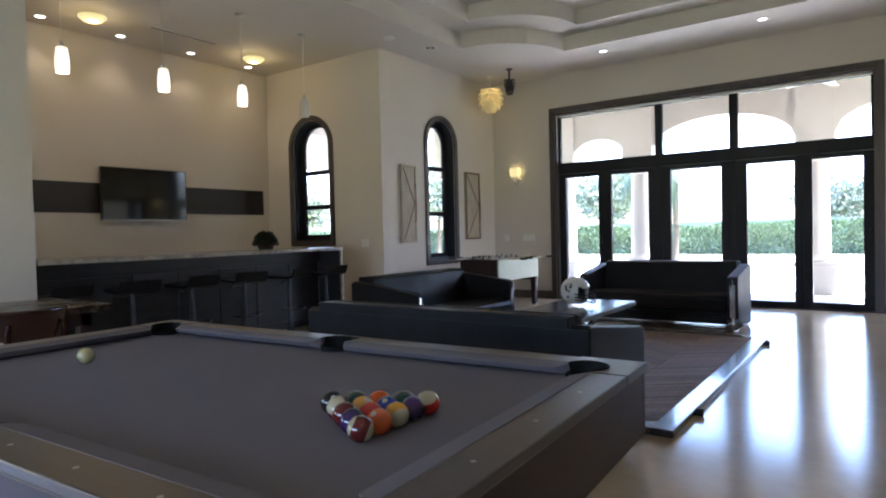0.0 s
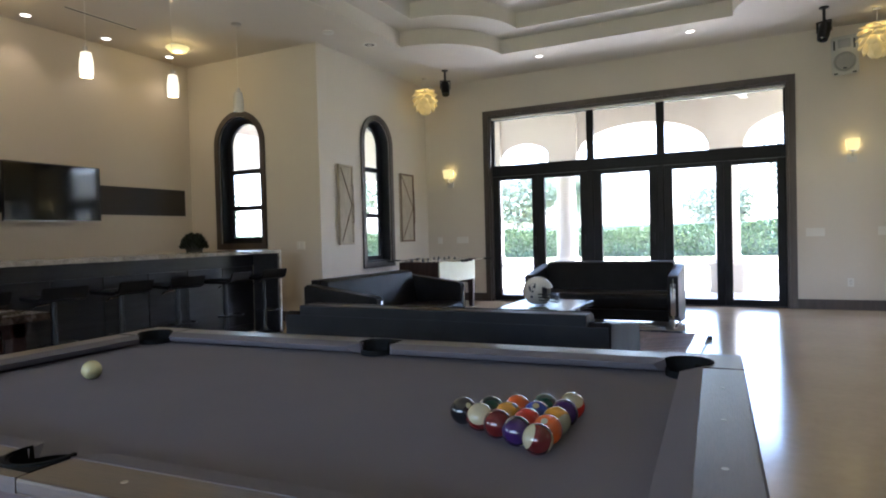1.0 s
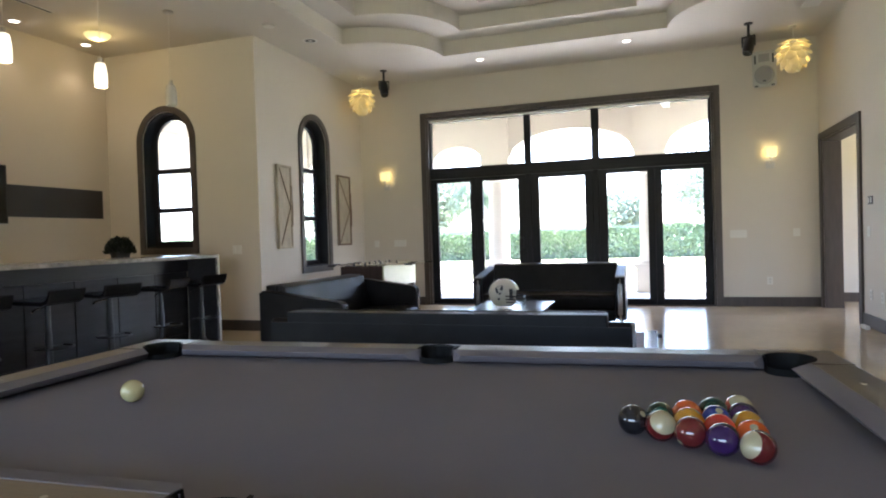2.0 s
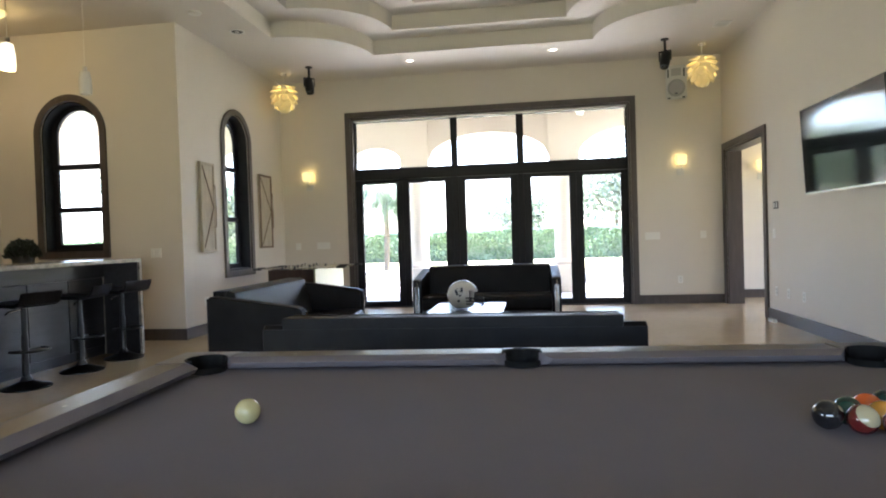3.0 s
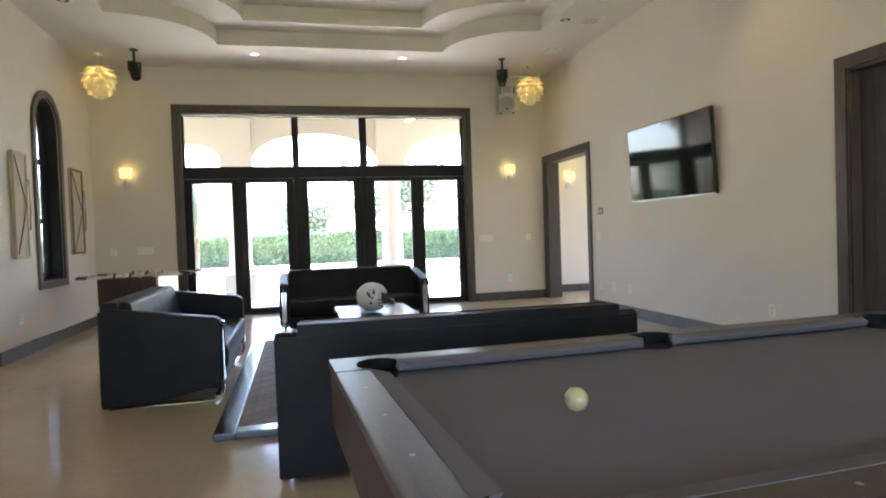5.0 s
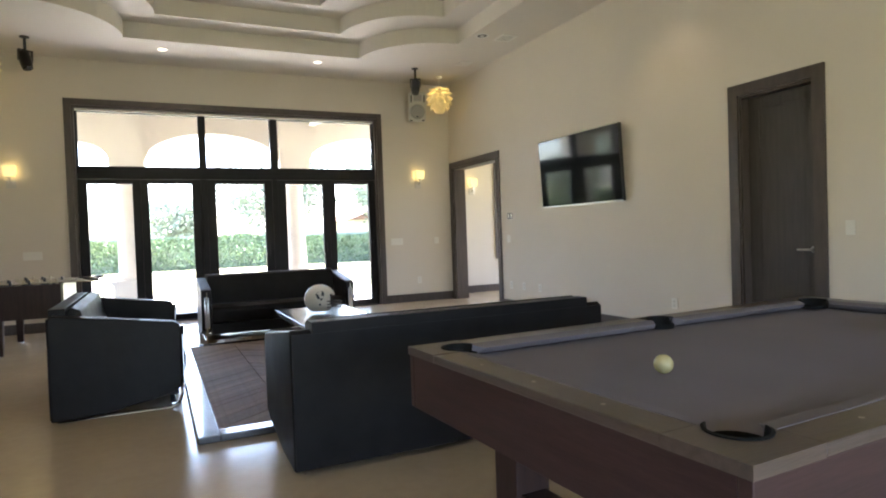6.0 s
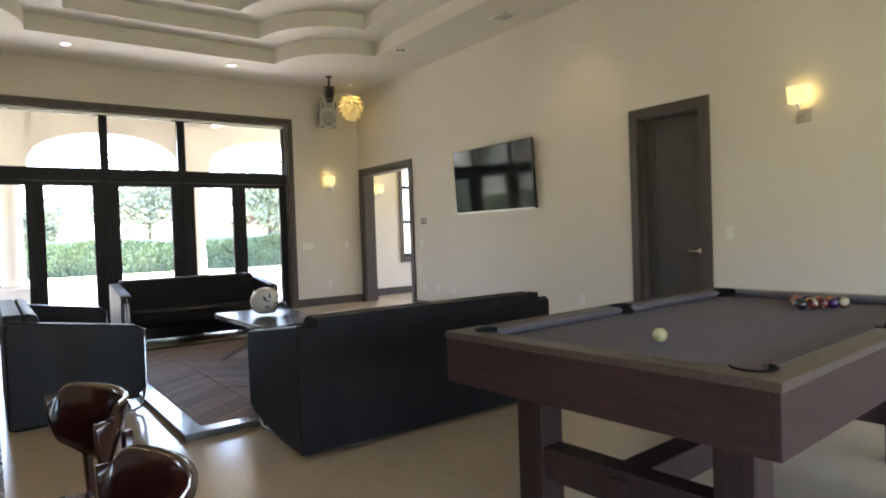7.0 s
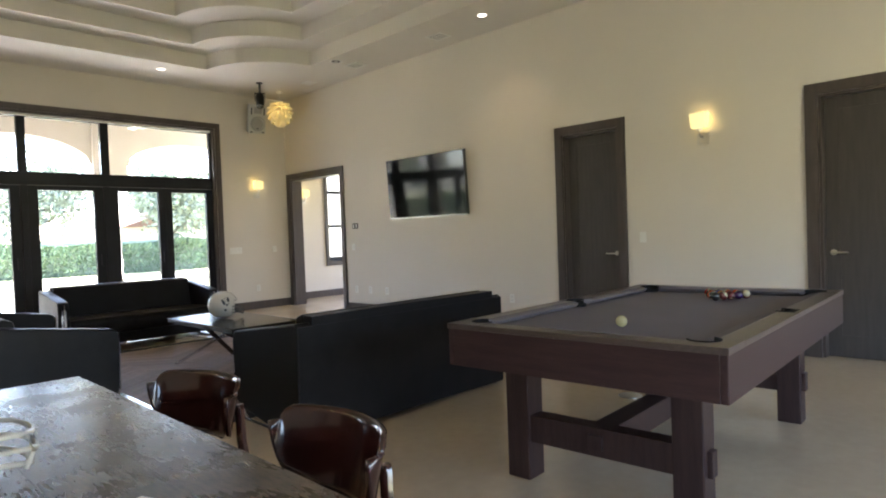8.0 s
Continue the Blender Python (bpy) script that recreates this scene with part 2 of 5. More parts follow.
def lathe(bm, profile, seg=24, m=None, caps=True):
    """Turns (radius, height) pairs about z."""
    rings = []
    for r, z in profile:
        rings.append([bm.verts.new((r * math.cos(2 * math.pi * k / seg), r * math.sin(2 * math.pi * k / seg), z)) for k in range(seg)])
    for lo, hi in zip(rings, rings[1:]):
        for k in range(seg):
            bm.faces.new((lo[k], lo[(k + 1) % seg], hi[(k + 1) % seg], hi[k]))
    for ring, flip in ((rings[0], True), (rings[-1], False)):
        if caps and (ring[0].co - ring[seg // 2].co).length > 1e-4:
            bm.faces.new(ring[::-1] if flip else ring)
    if m is not None:
        bmesh.ops.transform(bm, matrix=m, verts=[v for ring in rings for v in ring])
    return bm


def prism(bm, outline, lo, hi, m=None):
    """A flat outline of (x, y) given thickness along z."""
    a = [bm.verts.new((x, y, lo)) for x, y in outline]
    b = [bm.verts.new((x, y, hi)) for x, y in outline]
    n = len(outline)
    bm.faces.new(a[::-1]), bm.faces.new(b)
    for k in range(n):
        bm.faces.new((a[k], a[(k + 1) % n], b[(k + 1) % n], b[k]))
    if m is not None:
        bmesh.ops.transform(bm, matrix=m, verts=a + b)
    return bm


def tube(bm, points, r, seg=8):
    """A round bar along a line of points."""
    points = [Vector(p) for p in points]
    rings = []
    for k, p in enumerate(points):
        d = (points[min(k + 1, len(points) - 1)] - points[max(k - 1, 0)]).normalized()
        q = d.to_track_quat("Z", "Y")
        rings.append([bm.verts.new(p + q @ Vector((r * math.cos(2 * math.pi * i / seg), r * math.sin(2 * math.pi * i / seg), 0))) for i in range(seg)])
    for lo, hi in zip(rings, rings[1:]):
        for i in range(seg):
            bm.faces.new((lo[i], lo[(i + 1) % seg], hi[(i + 1) % seg], hi[i]))
    bm.faces.new(rings[0][::-1]), bm.faces.new(rings[-1])
    return bm


def bars(*sets, bevel=0.0):
    bm = bmesh.new()
    for s in sets:
        box(bm, *s, bevel=bevel)
    return bm


def part(name, bm, material, parent=None, label="", smooth=False, m=None):
    bmesh.ops.recalc_face_normals(bm, faces=bm.faces)
    me = bpy.data.meshes.new(name)
    if smooth:
        for f in bm.faces:
            f.smooth = True
    bm.to_mesh(me)
    bm.free()
    if smooth:
        me.set_sharp_from_angle(angle=radians(40))
    me.materials.append(material)
    ob = new(name, me)
    if smooth == "even":
        ob.modifiers.new("even shading", "WEIGHTED_NORMAL").keep_sharp = True
    if m is not None:
        ob.matrix_basis = m
    if parent is not None:
        ob.parent = parent
    return tagged(ob, label)


def thing(name, m, label, category, group="", kind=""):
    ob = new(name)
    ob.empty_display_size = 0.1
    ob.matrix_basis = m
    return tagged(ob, label, category, group, kind)


def structure(name, bm, material, label, category, m=None, smooth=False):
    return tagged(part(name, bm, material, None, smooth=smooth, m=m), label, category, "", "structure")


# ---------------------------------------------------------------- the room
NORTH, EAST, WEST, ALCOVE, BACK, SOUTH = 12.5, 2.11, -5.1, 9.35, -7.6, -1.2
HIGH, CEIL, THICK = 4.78, 3.88, 0.22
HALL_NORTH, HALL_EAST, HALL_SOUTH = 13.2, 6.6, 9.4


UPRIGHT = Matrix.Rotation(radians(90), 4, "X")


def arch_z(u, u0, u1, top):
    """The underside of a round-headed opening."""
    r = (u1 - u0) / 2
    d = min(1.0, abs(u - (u0 + u1) / 2) / r)
    return top - r + r * math.sqrt(max(0.0, 1 - d * d))


def wall(name, m, length, openings=(), high=HIGH, thick=THICK, mat="wall", label="cream painted plaster wall"):
    """A wall from its inner face outwards, with openings (u0, u1, z0, z1, arched)."""
    bm = bmesh.new()
    at = 0.0
    for u0, u1, z0, z1, arched in sorted(openings):
        if u0 > at:
            box(bm, at, u0, 0, thick, 0, high)
        if z0 > 0:
            box(bm, u0, u1, 0, thick, 0, z0)
        if not arched:
            box(bm, u0, u1, 0, thick, z1, high)
        else:
            n = 28
            edge = [u0 + (u1 - u0) * (0.5 - 0.5 * math.cos(math.pi * k / n)) for k in range(n + 1)]
            pts = [(u, arch_z(u, u0, u1, z1)) for u in edge]
            prism(bm, [*pts, (u1, high), (u0, high)], -thick, 0, UPRIGHT)
        at = u1
    if at < length:
        box(bm, at, length, 0, thick, 0, high)
    return structure(name, bm, M[mat], label, "wall", m)


WIN = (-3.86, 0.72, 3.22)
ARCH_A, ARCH_B, ARCH_C = (-6.97, -6.155, 1.13, 3.01), (10.45, 11.19, 0.78, 3.02), (3.52, 4.43, 0.74, 3.03)
wall("wall_north", pose(WEST - THICK, NORTH, 0), EAST - WEST + THICK, [(WIN[0] - WEST + THICK, WIN[1] - WEST + THICK, 0, WIN[2], False)])
wall("wall_west", pose(WEST, ALCOVE + THICK, 0, 0, 0, 90), NORTH - ALCOVE - THICK, [(ARCH_B[0] - ALCOVE - THICK, ARCH_B[1] - ALCOVE - THICK, ARCH_B[2], ARCH_B[3], True)])
wall("wall_alcove", pose(BACK - THICK, ALCOVE, 0), WEST - BACK + THICK, [(ARCH_A[0] - BACK + THICK, ARCH_A[1] - BACK + THICK, ARCH_A[2], ARCH_A[3], True)])
wall("wall_bar", pose(BACK, 4.6, 0, 0, 0, 90), ALCOVE - 4.6)
wall("wall_bar_end", pose(WEST - THICK, 4.62, 0, 0, 0, 180), WEST - THICK - BACK)
# unseen low openings in the next two walls, made to let fill light in
wall("wall_southwest", pose(WEST, SOUTH, 0, 0, 0, 90), 4.84 - SOUTH, [(1.5, 3.1, 0.3, 1.8, False)])
wall("wall_south", pose(EAST, SOUTH, 0, 0, 0, 180), EAST - WEST + THICK, [(1.25, 5.97, 0.3, 2.1, False)])
EY = HALL_NORTH + THICK
OPEN, DOOR_A, DOOR_B = (10.78, 12.36, 2.37), (5.57, 6.29, 2.37), (2.72, 3.59, 2.37)
wall("wall_east", pose(EAST, EY, 0, 0, 0, -90), EY - SOUTH + THICK,
     [(EY - o[1], EY - o[0], 0, o[2], False) for o in (OPEN, DOOR_A, DOOR_B)])
wall("wall_hall_north", pose(EAST + THICK, HALL_NORTH, 0), HALL_EAST - EAST, [(ARCH_C[0] - EAST - THICK, ARCH_C[1] - EAST - THICK, ARCH_C[2], ARCH_C[3], True)])
# this opening is made up, to hold the hall fill lamp
wall("wall_hall_east", pose(HALL_EAST, EY, 0, 0, 0, -90), EY - HALL_SOUTH, [(EY - 12.5, EY - 10.1, 0.6, 2.9, False)])
wall("wall_hall_south", pose(HALL_EAST, HALL_SOUTH, 0, 0, 0, 180), HALL_EAST - EAST - THICK)

structure("floor", bars((BACK - 0.3, HALL_EAST + 0.3, SOUTH - 0.3, NORTH + 0.3, -0.2, 0), (EAST, HALL_EAST + 0.3, NORTH + 0.3, EY, -0.2, 0)), M["floor"],
          "polished cream marble floor with soft veins", "floor")
structure("roof_slab", bars((BACK - 0.4, HALL_EAST + 0.4, SOUTH - 0.4, EY + 0.1, HIGH + 0.002, HIGH + 0.2)), M["stucco"], "flat plastered roof slab over the rooms", "roof")
# unseen eaves added to keep sun and sky off the hall windows
structure("roof_shading", bars((HALL_EAST + 0.401, HALL_EAST + 2.6, HALL_SOUTH - 0.5, EY + 1.3, HIGH + 0.002, HIGH + 0.2), (EAST + 0.1, HALL_EAST + 0.4, EY + 0.101, EY + 1.3, HIGH + 0.002, HIGH + 0.2)), M["stucco"], "added unseen eaves that shade the hall windows", "roof")
structure("ceiling_hall", bars((EAST + THICK, HALL_EAST, HALL_SOUTH, HALL_NORTH, CEIL, CEIL + 0.05)), M["ceiling"], "plain cream hall ceiling", "ceiling")


def tray(inset):
    """The tray's outline: straight sides, with a scallop bitten out of each corner."""
    x0, x1, y0, y1, r, n = -4.22 + inset, 1.17 - inset, 0.2 + inset, 11.27 - inset, 1.11, 14
    pts = []
    for cx, cy, a in ((x0, y1, 0), (x0, y0, 90), (x1, y0, 180), (x1, y1, 270)):
        for k in range(n + 1):
            t = radians(a - 90 * k / n)
            pts.append((cx + r * math.cos(t), cy + r * math.sin(t)))
    return pts


def tray_ceiling():
    bm = bmesh.new()
    outer = [bm.verts.new((x, y, CEIL)) for x, y in ((BACK - 0.1, SOUTH - 0.1), (EAST + 0.1, SOUTH - 0.1), (EAST + 0.1, NORTH + 0.1), (BACK - 0.1, NORTH + 0.1))]
    ring = [bm.verts.new((x, y, CEIL)) for x, y in tray(0)]
    edges = [bm.edges.new((r[k], r[(k + 1) % len(r)])) for r in (outer, ring) for k in range(len(r))]
    bmesh.ops.triangle_fill(bm, use_beauty=True, edges=edges)
    z = CEIL
    for step in range(1, 4):
        z += 0.215
        up = [bm.verts.new((v.co.x, v.co.y, z)) for v in ring]
        inner = [bm.verts.new((x, y, z)) for x, y in tray(0.38 * step)] if step < 3 else None
        for k in range(len(ring)):
            j = (k + 1) % len(ring)
            bm.faces.new((ring[k], ring[j], up[j], up[k]))
            if inner:
                bm.faces.new((up[k], up[j], inner[j], inner[k]))
        if inner:
            ring = inner
        else:
            bm.faces.new(up)
    return structure("ceiling", bm, M["ceiling"], "cream ceiling with a three-step scalloped tray", "ceiling")


tray_ceiling()

# ---------------------------------------------------------------- windows, doors and trim
def arch_line(u0, u1, z0, z1, n=28):
    r = (u1 - u0) / 2
    c = (u0 + u1) / 2
    return [(u0, z0)] + [(c - r * math.cos(math.pi * k / n), z1 - r + r * math.sin(math.pi * k / n)) for k in range(n + 1)] + [(u1, z0)]


def arch_ring(bm, outer, inner, v0, v1):
    """A band between two round-headed outlines, from depth v0 to v1."""
    for k in range(len(outer) - 1):
        prism(bm, [outer[k], outer[k + 1], inner[k + 1], inner[k]], -v1, -v0, UPRIGHT)


def arch_window(name, m, u0, u1, z0, z1, rails):
    win = thing(name, m, "round-headed window in a brown-grey casing with black bars", "window", kind="structure")
    bm = bmesh.new()
    arch_ring(bm, arch_line(u0 - 0.085, u1 + 0.085, z0 - 0.09, z1 + 0.085), arch_line(u0 - 0.002, u1 + 0.002, z0 - 0.09, z1 + 0.002), -0.03, 0.004)
    box(bm, u0, u1, -0.03, 0.004, z0 - 0.09, z0)
    part("casing", bm, M["trim"], win)
    bm = bmesh.new()
    arch_ring(bm, arch_line(u0 - 0.002, u1 + 0.002, z0, z1 + 0.002), arch_line(u0 + 0.018, u1 - 0.018, z0, z1 - 0.018), 0.004, 0.15)
    box(bm, u0 + 0.018, u1 - 0.018, 0.004, 0.15, z0, z0 + 0.02)
    part("reveal_lining", bm, M["frame"], win)
    bm = bmesh.new()
    arch_ring(bm, arch_line(u0, u1, z0, z1), arch_line(u0 + 0.085, u1 - 0.085, z0, z1 - 0.085), 0.15, 0.20)
    box(bm, u0 + 0.085, u1 - 0.085, 0.15, 0.20, z0, z0 + 0.09)
    part("window_frame", bm, M["frame"], win)
    for z in rails:
        part("glazing_bar", bars((u0 + 0.085, u1 - 0.085, 0.148, 0.198, z - 0.035, z + 0.035), bevel=0.006), M["frame"], win)
    edges = [z0 + 0.09, *[z for r in sorted(rails) for z in (r - 0.035, r + 0.035)], None]
    for lo, hi in zip(edges[::2], edges[1::2]):
        bm = bmesh.new()
        if hi is None:
            line = arch_line(u0 + 0.085, u1 - 0.085, lo, z1 - 0.085)
            prism(bm, line, -0.178, -0.170, UPRIGHT)
        else:
            box(bm, u0 + 0.085, u1 - 0.085, 0.170, 0.178, lo, hi)
        pane = part("pane", bm, M["glass"], win)
        pane.visible_shadow = False
    return win


arch_window("window_2", pose(0, ALCOVE, 0), *ARCH_A, (1.66, 2.21))
arch_window("window_3", pose(WEST, 0, 0, 0, 0, 90), *ARCH_B, (1.52, 2.26))
arch_window("window_4", pose(0, HALL_NORTH, 0), *ARCH_C, (1.50, 2.24))


def glass_front():
    """Five glazed leaves under a three-light transom."""
    x0, x1, top = WIN
    y = NORTH
    win = thing("window_1", pose(0, y, 0), "wide black-framed glazed door front with a three-light transom", "window", kind="structure")
    part("casing", bars((x0 - 0.09, x0, -0.03, 0.004, 0, top + 0.09), (x1, x1 + 0.09, -0.03, 0.004, 0, top + 0.09), (x0, x1, -0.03, 0.004, top, top + 0.09)), M["trim"], win)
    part("reveal_lining", bars((x0 - 0.001, x0 + 0.03, 0.004, 0.2, 0, top), (x1 - 0.03, x1 + 0.001, 0.004, 0.2, 0, top), (x0 + 0.03, x1 - 0.03, 0.004, 0.2, top - 0.03, top + 0.001)), M["trim"], win)
    f0, f1 = 0.09, 0.17
    part("transom_beam", bars((x0 + 0.03, x1 - 0.03, f0 - 0.02, f1, 2.17, 2.36), bevel=0.008), M["frame"], win)
    # thin white strip along the whole width under the head
    part("head_strip", bars((x0 + 0.04, x1 - 0.04, f0 - 0.03, f0 - 0.001, 3.158, 3.188), bevel=0.004), M["white_plastic"], win, "thin white strip under the window head")
    part("head_frame", bars((x0 + 0.03, x1 - 0.03, f0, f1, 3.15, top - 0.03)), M["frame"], win)
    for a, b in ((x0 + 0.03, x0 + 0.06), (-2.17, -2.06), (-1.08, -0.96), (x1 - 0.06, x1 - 0.03)):
        part("mullion", bars((a, b, f0, f1, 2.36, 3.15)), M["frame"], win)
    for a, b in ((x0 + 0.06, -2.17), (-2.06, -1.08), (-0.96, x1 - 0.06)):
        part("pane", bars((a, b, 0.125, 0.133, 2.36, 3.15)), M["glass"], win).visible_shadow = False
    for a, b in ((-2.16, -2.07), (-1.07, -0.98)):
        part("post", bars((a, b, f0 - 0.01, f1, 0, 2.17), bevel=0.006), M["frame"], win)
    leaves = ((-3.83, -3.01, -3.71, -3.12), (-3.01, -2.16, -2.90, -2.29), (-2.07, -1.07, -1.94, -1.20), (-0.98, -0.13, -0.85, -0.24), (-0.13, 0.69, -0.02, 0.57))
    for a, b, g0, g1 in leaves:
        leaf = part("glazed_door", bars((a + 0.0004, g0, f0, f1, 0.01, 2.165), (g1, b - 0.0004, f0, f1, 0.01, 2.165), (g0, g1, f0, f1, 0.01, 0.10), (g0, g1, f0, f1, 2.10, 2.165), bevel=0.005),
                    M["frame"], win, "black metal glazed door leaf")
        part("pane", bars((g0, g1, 0.125, 0.133, 0.10, 2.10)), M["glass"], leaf).visible_shadow = False
        part("door_handle", bars((b - 0.075, b - 0.045, f0 - 0.045, f0 - 0.02, 0.95, 1.12), (b - 0.072, b - 0.048, f0 - 0.02, f0, 0.96, 0.985), (b - 0.072, b - 0.048, f0 - 0.02, f0, 1.085, 1.11), bevel=0.004), M["frame"], leaf)
    part("threshold", bars((x0, x1, 0.02, 0.22, 0.0, 0.012)), M["frame"], win)


glass_front()


def door_casing(name, y0, y1, z1, label):
    bm = bars((EAST - 0.025, EAST + 0.004, y0 - 0.1, y0, 0, z1 + 0.1), (EAST - 0.025, EAST + 0.004, y1, y1 + 0.1, 0, z1 + 0.1), (EAST - 0.025, EAST + 0.004, y0, y1, z1, z1 + 0.1))
    box(bm, EAST + 0.004, EAST + THICK + 0.01, y0 - 0.001, y0 + 0.025, 0, z1)
    box(bm, EAST + 0.004, EAST + THICK + 0.01, y1 - 0.025, y1 + 0.001, 0, z1)
    box(bm, EAST + 0.004, EAST + THICK + 0.01, y0 + 0.025, y1 - 0.025, z1 - 0.025, z1 + 0.001)
    return structure(name, bm, M["trim"], label, "door casing")


door_casing("trim_opening", *OPEN, "brown-grey timber casing round an open doorway")
door_casing("trim_door_1", *DOOR_A, "brown-grey timber casing round a closed door")
door_casing("trim_door_2", *DOOR_B, "brown-grey timber casing round a closed door")


def room_door(name, y0, y1, z1, handle_y, side):
    d = thing(name, pose(EAST + 0.10, 0, 0), "closed dark-stained flat panel door", "door", kind="structure")
    a, b = y0 + 0.027, y1 - 0.027
    bm = bars((0, 0.045, a, b, 0.002, z1 - 0.027))
    part("door_leaf", bm, M["door"], d)
    s = 0.11
    part("stile", bars((-0.008, 0.0, a, a + s, 0.012, z1 - 0.027), bevel=0.002), M["door"], d)
    part("stile", bars((-0.008, 0.0, b - s, b, 0.012, z1 - 0.027), bevel=0.002), M["door"], d)
    part("rail", bars((-0.008, 0.0, a + s, b - s, z1 - 0.027 - s, z1 - 0.027), bevel=0.002), M["door"], d)
    part("rail", bars((-0.008, 0.0, a + s, b - s, 0.012, 0.20), bevel=0.002), M["door"], d)
    bm = bmesh.new()
    lathe(bm, [(0.0, 0), (0.027, 0), (0.027, 0.008), (0.01, 0.011), (0.01, 0.05), (0.0, 0.05)], 16, pose(-0.008, handle_y, 0.95, 0, -90, 0))
    rod(bm, (-0.052, handle_y, 0.95), (-0.052, handle_y + side * 0.12, 0.95), 0.009, 0.008)
    part("lever_handle", bm, M["steel"], d, "brushed nickel lever handle", smooth=True)


room_door("door_1", *DOOR_A, DOOR_A[0] + 0.085, 1)
room_door("door_2", *DOOR_B, DOOR_B[1] - 0.085, -1)

structure("wall_closet", bars((EAST + THICK + 0.03, EAST + THICK + 0.1, 2.3, 6.8, 0, 2.9), (EAST + THICK + 0.001, EAST + THICK + 0.03, 2.3, 2.6, 0, 2.9), (EAST + THICK + 0.001, EAST + THICK + 0.03, 6.5, 6.8, 0, 2.9)),
          M["wall"], "plain wall behind the closed doors", "wall")
BB = 0.14
for i, (x0, x1, y0, y1) in enumerate((
        (WEST, WIN[0] - 0.092, NORTH - 0.018, NORTH + 0.004), (WIN[1] + 0.092, EAST, NORTH - 0.018, NORTH + 0.004),
        (WEST - 0.004, WEST + 0.018, ALCOVE, NORTH - 0.018), (BACK + 0.018, WEST + 0.018, ALCOVE - 0.018, ALCOVE + 0.004),
        (BACK - 0.004, BACK + 0.018, 4.6, ALCOVE - 0.018), (EAST - 0.018, EAST + 0.004, DOOR_A[1] + 0.102, OPEN[0] - 0.102),
        (EAST - 0.018, EAST + 0.004, DOOR_B[1] + 0.102, DOOR_A[0] - 0.102), (EAST - 0.018, EAST + 0.004, SOUTH, DOOR_B[0] - 0.102),
        (WEST - 0.004, WEST + 0.018, SOUTH, 4.84), (EAST + THICK + 0.02, HALL_EAST, HALL_NORTH - 0.018, HALL_NORTH + 0.004))):
    structure(f"baseboard_{i + 1}", bars((x0, x1, y0, y1, 0, BB)), M["trim"], "dark brown-grey painted baseboard", "baseboard")
structure("trim_band", bars((BACK - 0.004, BACK + 0.006, 4.9, 9.22, 1.57, 1.965)), M["band"], "charcoal band painted along the bar wall", "wall band")

# ---------------------------------------------------------------- the pool table
TABLE = pose(-0.88, 3.654, 0, 0, 0, 2.9)
BED, RAIL = 0.760, 0.798
HL, HW = 1.137, 0.665
PL, PW = 0.987, 0.52


